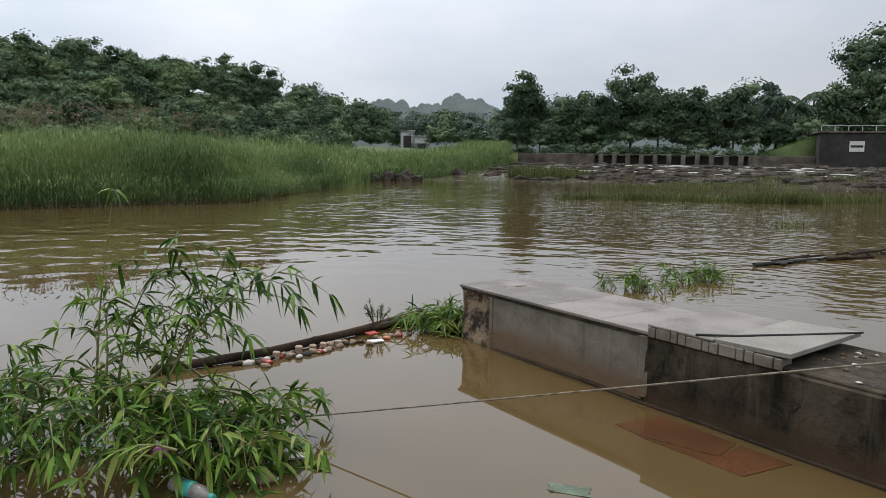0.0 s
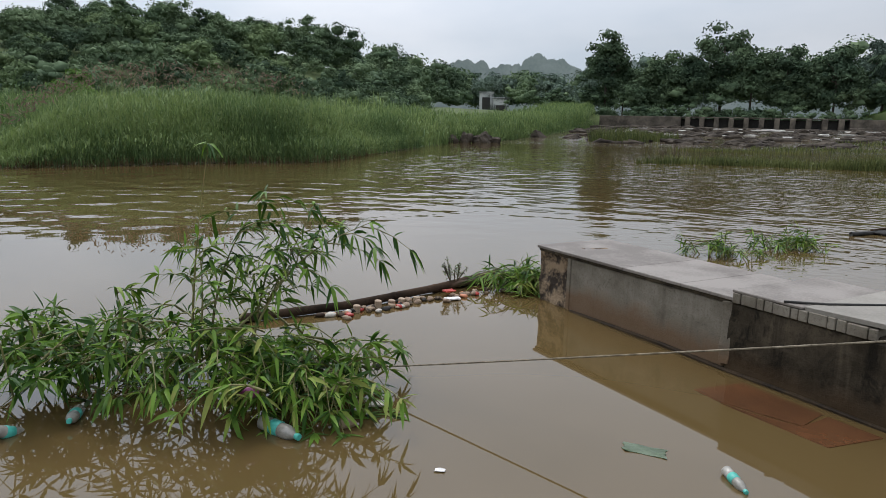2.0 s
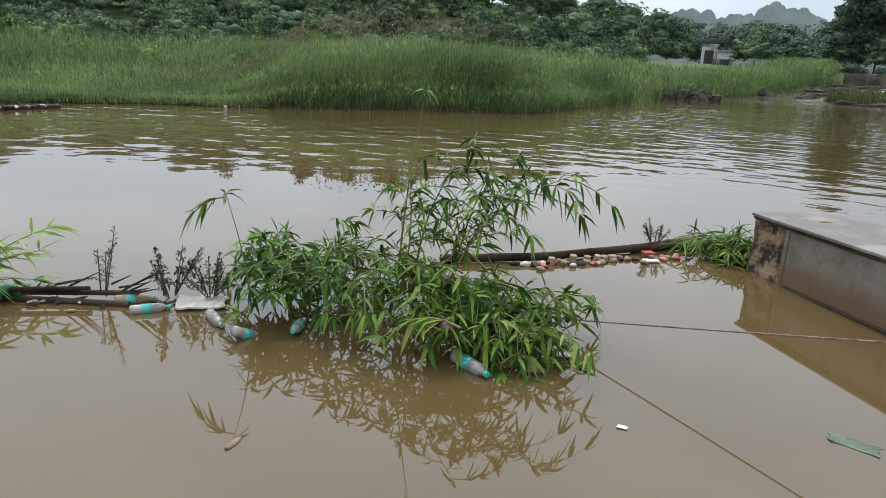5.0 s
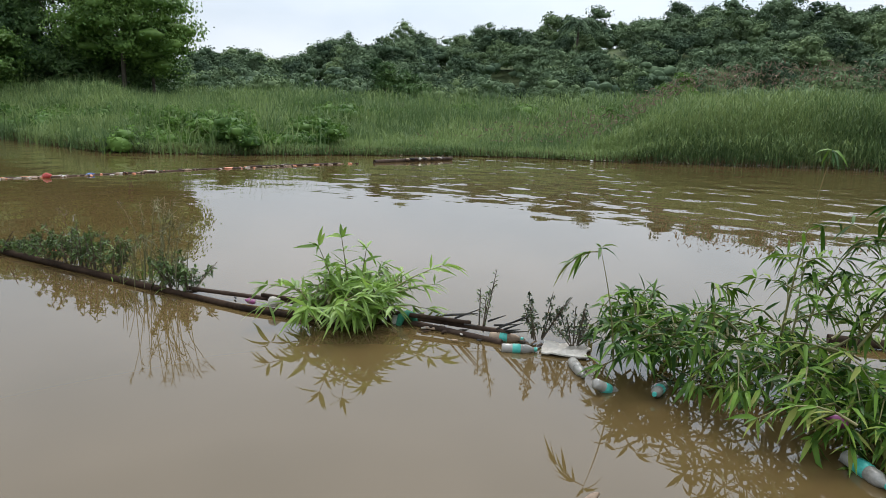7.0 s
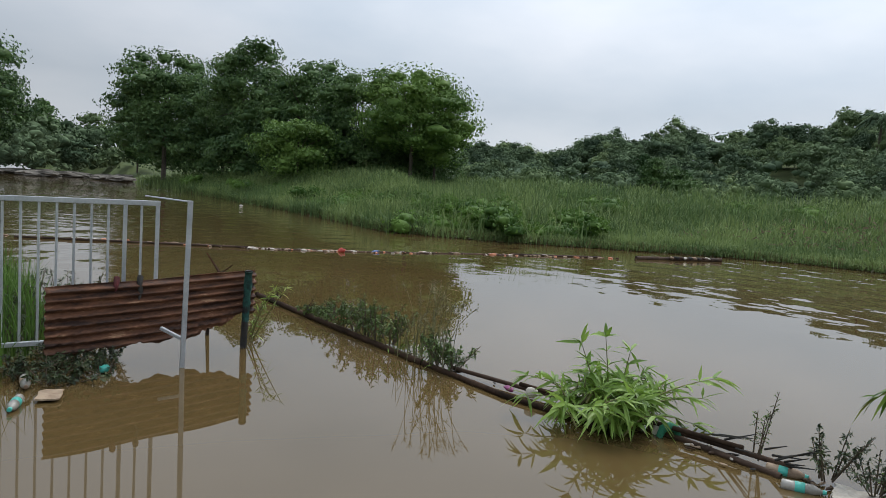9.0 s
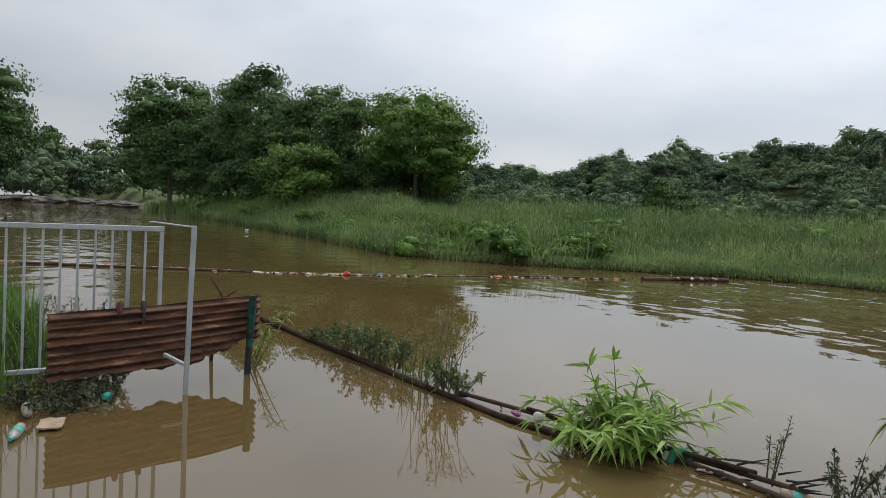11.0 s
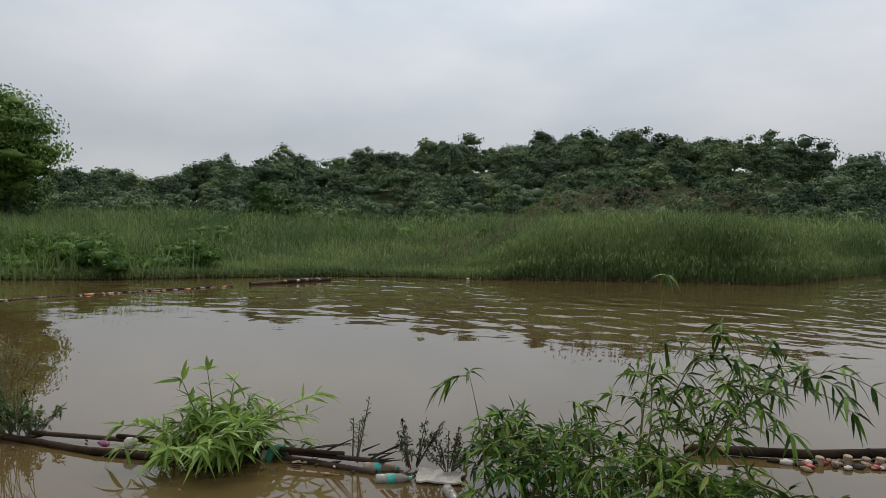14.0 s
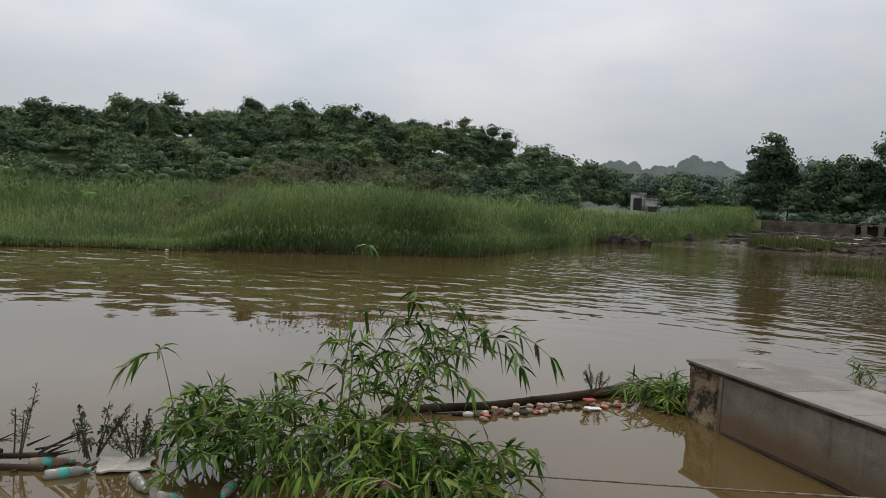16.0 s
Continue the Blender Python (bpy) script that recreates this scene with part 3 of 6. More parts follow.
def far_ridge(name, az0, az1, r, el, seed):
    """A wooded ridge far behind everything else, its mist painted into the colour."""
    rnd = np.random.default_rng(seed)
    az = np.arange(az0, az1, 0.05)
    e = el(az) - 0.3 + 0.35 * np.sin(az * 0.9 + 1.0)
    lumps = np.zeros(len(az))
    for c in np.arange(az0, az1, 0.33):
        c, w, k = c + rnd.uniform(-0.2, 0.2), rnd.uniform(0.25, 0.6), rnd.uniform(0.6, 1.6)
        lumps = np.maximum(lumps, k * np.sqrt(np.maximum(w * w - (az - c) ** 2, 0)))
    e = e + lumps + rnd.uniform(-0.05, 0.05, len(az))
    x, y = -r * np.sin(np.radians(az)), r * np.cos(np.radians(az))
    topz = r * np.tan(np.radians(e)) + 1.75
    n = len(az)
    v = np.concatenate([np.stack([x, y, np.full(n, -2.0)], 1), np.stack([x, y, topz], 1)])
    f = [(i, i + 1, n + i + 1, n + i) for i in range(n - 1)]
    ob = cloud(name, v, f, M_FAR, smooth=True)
    tagged(ob, "distant wooded ridge with mist painted as pale colour", "hill", kind="structure")


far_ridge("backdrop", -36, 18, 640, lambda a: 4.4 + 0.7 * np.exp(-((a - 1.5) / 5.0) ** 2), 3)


# ---- woods ----
def forest(name, az0, az1, r0, r1, area, materials, label, low, high, per=430, leaf=0.75, share=1.0, front=0.45, uneven=0.62, core=0.55, sink=0.0):
    """A closed wood of many crowns in rising tiers, all in one mesh."""
    a0, a1 = radians(az0), radians(az1)
    count = int(0.5 * (r1 * r1 - r0 * r0) * abs(a1 - a0) / area)
    az = RNG.uniform(az0, az1, count)
    r = np.sqrt(RNG.uniform(r0 * r0, r1 * r1, count))
    x, y = -r * np.sin(np.radians(az)), r * np.cos(np.radians(az))
    g = ground_height(x, y)
    tall = RNG.uniform(low, high, count)
    tier = front + (1 - front) * smooth(r0, r0 + 0.75 * (r1 - r0), r)
    limit = np.tan(np.radians(elevation(az) * share * tier + RNG.normal(0.05, uneven, count))) * r + 1.75 - g
    tall = np.clip(np.minimum(tall, limit), 3.5, None)
    for k, mat_k in enumerate(materials):
        pieces = []
        for i in range(k, count, len(materials)):
            w = max(tall[i], 6.5) * RNG.uniform(0.34, 0.56)
            c = (x[i], y[i], g[i] + tall[i] * 0.50 - sink)
            n_clumps = int(RNG.integers(13, 22)) if tall[i] > 6 else 9
            wide = w / 5.0
            pieces.append(crown_mesh(c, (w, w, tall[i] * 0.50), n_clumps, int(per * wide ** 1.1) // n_clumps, leaf * wide ** 0.3, 0.66, -0.45, (0.26, 0.46), core, True))
        v, f = joined(pieces)
        tagged(cloud(name, v, f, mat_k, smooth=True), label, "woods", kind="stuff")


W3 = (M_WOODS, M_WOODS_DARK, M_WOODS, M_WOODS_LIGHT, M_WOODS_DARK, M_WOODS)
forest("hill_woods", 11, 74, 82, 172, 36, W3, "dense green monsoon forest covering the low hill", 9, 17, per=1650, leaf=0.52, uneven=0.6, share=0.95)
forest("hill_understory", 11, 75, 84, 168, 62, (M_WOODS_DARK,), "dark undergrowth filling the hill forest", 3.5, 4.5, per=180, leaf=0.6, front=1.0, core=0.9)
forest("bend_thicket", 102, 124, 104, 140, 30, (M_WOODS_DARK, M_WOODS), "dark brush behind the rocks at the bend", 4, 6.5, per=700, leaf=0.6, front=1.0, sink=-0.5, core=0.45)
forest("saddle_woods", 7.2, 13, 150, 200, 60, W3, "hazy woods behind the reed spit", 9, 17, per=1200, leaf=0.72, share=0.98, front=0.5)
# the haze of this wood lies in its pale leaf colour
forest("river_woods", -4, 13, 205, 300, 140, (M_WOODS_HAZED, M_WOODS, M_WOODS_HAZED), "hazy woods along the far river bank", 13, 26, per=800, leaf=1.0, share=0.98, front=0.72, uneven=0.35)
forest("right_bank_woods", -46, -6, 158, 205, 115, (M_WOODS_DARK, M_WOODS, M_WOODS_HAZED), "tall trees behind the weir", 10, 24, per=1300, leaf=0.66, share=0.95, front=0.6, uneven=0.7)
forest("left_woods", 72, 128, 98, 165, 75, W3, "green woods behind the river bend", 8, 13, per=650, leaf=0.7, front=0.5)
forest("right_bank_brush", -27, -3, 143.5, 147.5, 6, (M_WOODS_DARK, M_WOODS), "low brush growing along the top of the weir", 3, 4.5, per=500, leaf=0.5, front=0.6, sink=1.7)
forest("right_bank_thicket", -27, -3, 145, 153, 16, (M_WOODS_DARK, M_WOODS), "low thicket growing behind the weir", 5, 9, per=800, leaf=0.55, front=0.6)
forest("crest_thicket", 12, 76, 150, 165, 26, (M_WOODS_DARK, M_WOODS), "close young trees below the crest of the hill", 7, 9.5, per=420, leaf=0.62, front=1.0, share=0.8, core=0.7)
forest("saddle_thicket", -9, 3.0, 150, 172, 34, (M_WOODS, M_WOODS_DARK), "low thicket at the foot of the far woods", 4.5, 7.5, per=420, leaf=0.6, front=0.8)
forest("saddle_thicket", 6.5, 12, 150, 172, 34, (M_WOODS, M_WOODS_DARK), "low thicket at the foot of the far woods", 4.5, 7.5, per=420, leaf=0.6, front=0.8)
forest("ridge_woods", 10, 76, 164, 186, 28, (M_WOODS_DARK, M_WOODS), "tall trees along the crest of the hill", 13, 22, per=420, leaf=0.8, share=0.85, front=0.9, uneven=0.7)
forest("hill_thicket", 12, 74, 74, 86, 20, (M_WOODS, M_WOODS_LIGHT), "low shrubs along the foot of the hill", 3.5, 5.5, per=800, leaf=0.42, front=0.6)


def tree(name, at, height, crown, label, material, clumps=46, per=110, leaf=0.26, trunk=0.16, lean=(0, 0), flat=0.5, swell=(0.21, 0.36), core=0.46, group="trees on the river bank"):
    """A tree with a tapered trunk, limbs and a crown of leaf clusters."""
    x, y = at
    g = float(ground_height(x, y)) - 0.1
    top = thing(name, (x, y, g), label, "tree", group)
    bm = bmesh.new()
    h0 = height * (1 - crown[1] * 1.2)
    base = [(0, 0, 0), (lean[0] * 0.3, lean[1] * 0.3, h0 * 0.5), (lean[0] * 0.6, lean[1] * 0.6, h0), (lean[0], lean[1], height * 0.72)]
    tube(bm, base, [trunk, trunk * 0.8, trunk * 0.65, trunk * 0.25], 8)
    part("trunk", bm, M_BARK, top, smooth=True)
    w, hh = crown[0] * height, crown[1] * height
    c = (lean[0], lean[1], height - hh)
    for k in range(7):
        a = k * 0.9 + RNG.uniform(0, 0.5)
        z0 = h0 * RNG.uniform(0.75, 1.25)
        end = (c[0] + math.cos(a) * w * 0.75, c[1] + math.sin(a) * w * 0.75, c[2] + hh * RNG.uniform(-0.3, 0.6))
        mid = (lean[0] * 0.6 + (end[0] - lean[0] * 0.6) * 0.5, lean[1] * 0.6 + (end[1] - lean[1] * 0.6) * 0.5, z0 + (end[2] - z0) * 0.62)
        bm = bmesh.new()
        tube(bm, [(lean[0] * 0.55, lean[1] * 0.55, z0), mid, end], [trunk * 0.42, trunk * 0.26, trunk * 0.08], 6)
        part("limb", bm, M_BARK, top, smooth=True)
    v, f = crown_mesh(c, (w, w, hh), clumps, per, leaf, flat, -0.8, swell, core, True)
    cloud("crown", v, f, material, top, smooth=True)
    return top


TREES = [
    # bearing, distance, top elevation, crown half-width and half-height by height, clumps, material
    (79.6, 46, 9.4, 0.50, 0.40, 100, M_TREE_LIGHT, "broad spreading tree with layered light green leaves"),
    (83.8, 50, 9.7, 0.40, 0.46, 74, M_TREE, "leafy dark green tree on the far bank"),
    (87.5, 54, 9.6, 0.36, 0.46, 70, M_TREE, "leafy dark green tree on the far bank"),
    (92.4, 60, 11.0, 0.30, 0.45, 76, M_TREE, "tall thin-crowned tree rising above its neighbours"),
    (90.2, 56, 8.6, 0.38, 0.47, 70, M_TREE, "leafy dark green tree on the far bank"),
    (98.8, 72, 9.1, 0.40, 0.48, 90, M_TREE, "round full-crowned dark tree beside the river"),
    (94.5, 66, 7.6, 0.38, 0.48, 70, M_TREE, "leafy dark green tree on the far bank"),
    (88.8, 47, 5.6, 0.50, 0.48, 60, M_TREE_LIGHT, "light green young tree in front of dark ones"),
    (83.2, 44, 4.6, 0.60, 0.49, 54, M_TREE, "low bushy tree under taller ones"),
    (92.8, 52, 4.4, 0.60, 0.49, 54, M_TREE, "low bushy tree under taller ones"),
    (100.6, 84, 3.6, 0.46, 0.49, 50, M_TREE, "low bushy tree under taller ones"),
    (97.2, 68, 4.2, 0.60, 0.49, 50, M_TREE, "low bushy tree under taller ones"),
    (78.6, 44, 4.2, 0.60, 0.49, 54, M_TREE, "low bushy tree under taller ones"),
    (95.2, 60, 3.6, 0.70, 0.49, 44, M_TREE, "low bushy tree under taller ones"),
    (87.0, 46, 3.4, 0.70, 0.49, 44, M_TREE, "low bushy tree under taller ones"),
    (77.6, 47, 6.2, 0.34, 0.36, 44, M_TREE_LIGHT, "tree with drooping light green side branches"),
    (107.4, 128, 4.4, 0.42, 0.49, 60, M_TREE, "dark shrubby tree over the rocks"),
    (111.8, 112, 9.2, 0.38, 0.48, 90, M_TREE, "large leafy tree over the rocky shore"),
    (113.5, 104, 10.4, 0.46, 0.48, 90, M_TREE, "large leafy tree over the rocky shore"),
    (110.6, 118, 6.6, 0.40, 0.48, 60, M_TREE, "leafy tree over the rocky shore"),
    (60.0, 52, 4.3, 0.30, 0.46, 34, M_TREE, "small upright tree standing in the reeds"),
    (58.4, 53, 3.3, 0.50, 0.46, 30, M_TREE, "low bushy tree under taller ones"),
    (36.6, 45, 3.3, 0.42, 0.48, 30, M_TREE_LIGHT, "small light green shrub tree behind the reeds"),
]
for az_, r_, el_, cw_, ch_, cl_, mat__, lab_ in TREES:
    r_ = r_ * 1.22 if "low bushy" in lab_ else r_ * 1.08
    p_ = polar(az_, r_)
    h_ = 1.06 * (math.tan(radians(el_)) * r_ + 1.75) - float(ground_height(p_.x, p_.y))
    tree("tree", (p_.x, p_.y), h_, (cw_, ch_), lab_, mat__, clumps=cl_, per=210, leaf=0.0044 * r_, trunk=0.018 * h_)
# the tall trees behind the weir: bearing, distance, top elevation, crown half-width and half-height by height
for az_, r_, el_, cw_, ch_, mat__ in [(-4.2, 152, 7.0, 0.27, 0.40, M_WOODS_DARK), (-5.6, 156, 4.9, 0.36, 0.46, M_WOODS), (-8.6, 152, 5.7, 0.36, 0.44, M_WOODS), (-10.6, 149, 5.6, 0.34, 0.46, M_WOODS_DARK), (-12.8, 151, 8.0, 0.28, 0.44, M_WOODS_DARK), (-14.9, 150, 6.3, 0.36, 0.47, M_WOODS), (-17.2, 152, 6.0, 0.36, 0.47, M_WOODS_DARK), (-20.4, 148, 6.2, 0.36, 0.48, M_WOODS_DARK), (-22.6, 165, 6.0, 0.22, 0.36, M_WOODS_HAZED), (-27.0, 160, 5.9, 0.34, 0.46, M_WOODS), (-29.3, 165, 10.2, 0.30, 0.45, M_WOODS_DARK), (-31.6, 158, 8.4, 0.34, 0.47, M_WOODS), (-34.5, 160, 7.6, 0.38, 0.47, M_WOODS_DARK)]:
    p_ = polar(az_, r_)
    h_ = 1.09 * (math.tan(radians(el_)) * r_ + 1.75) - float(ground_height(p_.x, p_.y))
    tree("tree", (p_.x, p_.y), h_, (cw_, ch_), "tree among palms painted pale for mist" if mat__ is M_WOODS_HAZED else "tall dark leafy tree behind the weir", mat__, clumps=46, per=130, leaf=0.66, trunk=0.016 * h_, flat=0.62, swell=(0.26, 0.42), core=0.48, group="tall trees behind the weir")


# ---- reeds and grass on the bank ----
def blades(xy, heights, widths, lean, z=None, segs=3):
    """Grass blades as narrow drooping strips."""
    n = len(xy)
    a = RNG.uniform(0, 2 * np.pi, n)
    dirs = np.stack([np.cos(a), np.sin(a)], 1)
    side = np.stack([-dirs[:, 1], dirs[:, 0]], 1)
    b = RNG.uniform(0.05, 1.0, n) ** 1.5 * lean
    g = ground_height(xy[:, 0], xy[:, 1]) if z is None else z
    rows = []
    for k in range(segs + 1):
        t_ = k / segs
        out = (b * heights * t_ ** 2)[:, None] * dirs
        h = heights * (t_ - 0.28 * b * t_ ** 3)
        w = (widths * (1 - t_) ** 0.6 * 0.5)[:, None] * side if k < segs else np.zeros((n, 2))
        for sgn in (-1, 1) if k < segs else (1,):
            q = xy + out + sgn * w
            rows.append(np.concatenate([q, (g + h)[:, None]], 1))
    v = np.stack(rows, 1)
    per = 2 * segs + 1
    base = np.arange(n)[:, None] * per
    f = []
    for k in range(segs - 1):
        f.append(np.concatenate([base + 2 * k, base + 2 * k + 1, base + 2 * k + 3, base + 2 * k + 2], 1))
    quads = np.concatenate(f)
    tip = np.concatenate([base + 2 * segs - 2, base + 2 * segs - 1, base + 2 * segs, base + 2 * segs], 1)
    return v.reshape(-1, 3), quads, tip[:, :3]


def grass(name, xy, heights, widths, lean, material, label, segs=3, z=None):
    v, quads, tips = blades(xy, heights, widths, lean, z, segs)
    tri = np.concatenate([quads[:, [0, 1, 2]], quads[:, [0, 2, 3]], tips])
    ob = cloud(name, v, tri, material)
    return tagged(ob, label, "grass", kind="stuff")


def strip_places(line, d0, d1, count, land=True):
    """Random places within d0 to d1 of a shore line, on its land side."""
    pts = np.array(line, float)
    seg = np.hypot(*np.diff(pts, axis=0).T)
    found, total = [], 0
    while total < count:
        pick = RNG.choice(len(seg), count, p=seg / seg.sum())
        u = RNG.uniform(0, 1, count)[:, None]
        a = RNG.uniform(0, 2 * np.pi, count)
        reach = np.sqrt(RNG.uniform(0, 1, count)) * d1
        p = pts[pick] * (1 - u) + pts[pick + 1] * u + np.stack([np.cos(a), np.sin(a)], 1) * reach[:, None]
        d = shore_distance(SHORE, p[:, 0], p[:, 1]) * np.where(inside(LAND_LEFT, p[:, 0], p[:, 1]), 1, -1)
        p = p[(d >= d0) & (d <= d1)]
        found.append(p)
        total += len(p)
    return np.concatenate(found)[:count]


def wavy(xy, k, amp):
    return amp * (np.sin(xy[:, 0] * k + 1.3 * np.sin(xy[:, 1] * k * 0.7)) * np.sin(xy[:, 1] * k * 1.2 + 0.7))


def reed_scale(xy):
    """The stand is tallest at the island's point, and lower along the left bank and towards the water."""
    bearing = np.degrees(np.arctan2(-xy[:, 0], xy[:, 1]))
    scale = np.interp(bearing, [0, 8, 18, 25, 38, 48, 62, 80, 95, 110], [0.95, 1.0, 1.18, 1.34, 1.2, 0.9, 0.9, 1.0, 1.0, 0.8])
    d = shore_distance(SHORE, xy[:, 0], xy[:, 1])
    steep = smooth(44, 34, bearing)
    return scale * (steep * (0.55 + 0.45 * smooth(0, 1.0, d)) + (1 - steep) * ((0.10 + 1.12 * smooth(-0.5, 20, d)) * smooth(82, 76, bearing) + (0.35 + 0.85 * smooth(-0.3, 7, d)) * smooth(76, 82, bearing)))


def reeds():
    main, far = SHORE[4:19], SHORE[18:25]
    for line, d0, d1, n, hi, w, mt, lab in [
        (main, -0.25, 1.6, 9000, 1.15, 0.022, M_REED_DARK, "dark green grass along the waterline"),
        (main, 0.3, 6.0, 15000, 1.95, 0.024, M_REED, "tall green reeds covering the river bank"),
        (main, 4.0, 24.0, 30000, 1.95, 0.036, M_REED, "tall green reeds spreading over the low island"),
        (far, -0.4, 10.0, 18000, 2.7, 0.070, M_REED, "tall green reeds on the far spit"),
    ]:
        xy = strip_places(line, d0, d1, n)
        scale = reed_scale(xy)
        h = hi * scale * RNG.uniform(0.45, 1.15, len(xy)) + (wavy(xy, 0.9, 0.20) + wavy(xy, 2.3, 0.15)) * np.minimum(scale, 1)
        grass("reeds", xy, np.maximum(h, 0.16), RNG.uniform(0.6, 1.4, len(xy)) * w, 0.75, mt, lab, 2)
    xy = strip_places(SHORE[3:8], -0.4, 10.0, 16000)
    grass("reeds", xy, RNG.uniform(0.5, 1.3, len(xy)) + 0.9 * smooth(0, 5, shore_distance(SHORE, xy[:, 0], xy[:, 1])), RNG.uniform(0.03, 0.08, len(xy)), 0.9, M_REED, "rank grass along the upstream bank", 2)
    # flowering stems that stand out along the top of the reeds
    for line, d0, d1, n, w in [(main, 0.8, 14.0, 9000, 0.020), (far, 0.5, 9.0, 2200, 0.055)]:
        xy = strip_places(line, d0, d1, n)
        grass("reed_stems", xy, np.maximum(0.3, 2.05 * reed_scale(xy) * RNG.uniform(0.85, 1.42, n) + wavy(xy, 0.9, 0.2)), RNG.uniform(0.6, 1.4, n) * w, 0.45, M_REED_TOP, "yellow-green flowering reed stems", 2)
    # taller tufts standing out of the sward
    xy = np.concatenate([np.array(c) + RNG.normal(size=(100, 2)) * RNG.uniform(0.3, 1.0) for c in strip_places(SHORE[5:14], 5.0, 20.0, 110)])
    lift = np.repeat(RNG.uniform(0.8, 1.25, 110), 100)
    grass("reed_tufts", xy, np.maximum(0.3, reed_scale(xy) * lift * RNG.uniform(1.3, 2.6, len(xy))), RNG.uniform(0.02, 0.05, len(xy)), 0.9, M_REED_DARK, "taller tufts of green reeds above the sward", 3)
    # arching leaves up the stems
    for line, d0, d1, n, lo, hi, ln in [(main, -0.3, 1.5, 48000, 0.0, 1.3, 0.30), (main, 1.0, 3.5, 42000, 0.5, 1.7, 0.38), (main, 3.0, 9.0, 34000, 1.0, 1.85, 0.45), (main, 8.0, 24.0, 30000, 0.9, 1.8, 0.6), (far, -0.3, 9.0, 20000, 0.1, 2.5, 0.8)]:
        xy = strip_places(line, d0, d1, n)
        scale = reed_scale(xy)
        z = ground_height(xy[:, 0], xy[:, 1]) + RNG.uniform(lo, hi, n) * scale + (wavy(xy, 0.9, 0.20) + wavy(xy, 2.3, 0.13)) * np.minimum(scale, 1)
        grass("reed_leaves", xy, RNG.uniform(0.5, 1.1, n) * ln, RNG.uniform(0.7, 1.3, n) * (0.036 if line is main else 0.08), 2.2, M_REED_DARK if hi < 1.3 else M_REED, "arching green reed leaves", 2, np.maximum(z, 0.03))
    # dry brown grass along the waterline
    xy = strip_places(SHORE[4:18], -0.5, 0.25, 8500)
    grass("dry_grass", xy, RNG.uniform(0.12, 0.42, len(xy)), RNG.uniform(0.015, 0.03, len(xy)), 1.2, M_DRY, "dry brown grass along the waterline", 2, np.zeros(len(xy)))
    # feathery seed heads
    xy = strip_places(SHORE[12:16], 2.5, 9, 1100)
    x, y = xy.T
    p = np.stack([x, y, ground_height(x, y) + 2.05 * reed_scale(xy) * RNG.uniform(1.05, 1.4, len(xy))], 1)
    v, f = leaf_quads(p, np.concatenate([RNG.normal(size=(len(p), 2)), RNG.normal(size=(len(p), 1)) * 0.2], 1), RNG.uniform(0.15, 0.35, len(p)), 0.25)
    tagged(cloud("reed_plumes", v, f, M_PLUME), "dull pinkish seed heads above the reeds", "grass", kind="stuff")
    # creepers and broad-leaved weeds lying over the grass
    for line, d0, d1, blobs, hmin, hmax in [(SHORE[5:9], 0.8, 6, 34, 0.4, 1.2), (SHORE[6:14], 10, 19, 16, 1.0, 1.5), (SHORE[4:7], 1, 8, 26, 0.6, 1.4)]:
        c = strip_places(line, d0, d1, blobs)
        pieces = []
        for cx, cy in c:
            rr = RNG.uniform(0.5, 1.6)
            zz = float(ground_height(cx, cy)) + RNG.uniform(hmin, hmax)
            pieces.append(crown_mesh((cx, cy, zz - 0.5), (rr * 1.3, rr, 0.8), 11, 60, 0.16, 0.6, -0.3, (0.3, 0.5), 0.6, True))
        v, f = joined(pieces)
        tagged(cloud("creepers", v, f, M_VINE, smooth=True), "bright green creepers sprawling over the bank", "creeper", kind="stuff")


reeds()


def waterline_litter():
    """Small pale and dark scraps washed up against the grass."""
    xy = strip_places(SHORE[5:19], -0.40, 0.15, 2600)
    p = np.concatenate([xy, RNG.uniform(0.01, 0.04, (len(xy), 1))], 1)
    v, f = leaf_quads(p, RNG.normal(size=(len(p), 3)) * [0.5, 0.5, 0.3] + [0, 0, 0.8], RNG.uniform(0.05, 0.22, len(p)), 0.5)
    tagged(cloud("waterline_litter", v, f, M_DRIFT), "pale straw and scraps washed along the bank", "litter", kind="stuff")


waterline_litter()

# ---- the broken river wall ----
WALL_AT, WALL_RZ = (0.035, 6.75), math.degrees(math.atan2(-0.793, 0.609))
WALL = pose(WALL_AT[0], WALL_AT[1], 0, 0, 0, WALL_RZ)
# along the wall: x; y > 0 is the far side


def rough_box(x0, x1, y0, y1, z0, z1, amp, cuts, seed, bevel=0.01):
    bm = box(bmesh.new(), x0, x1, y0, y1, z0, z1, bevel)
    bmesh.ops.subdivide_edges(bm, edges=bm.edges[:], cuts=cuts, use_grid_fill=True)
    for v in bm.verts:
        q = Vector((v.co.x * 4 + seed, v.co.y * 4, v.co.z * 4))
        v.co += noise.noise_vector(q) * amp + noise.noise_vector(q * 3.1) * amp * 0.4
    return bm


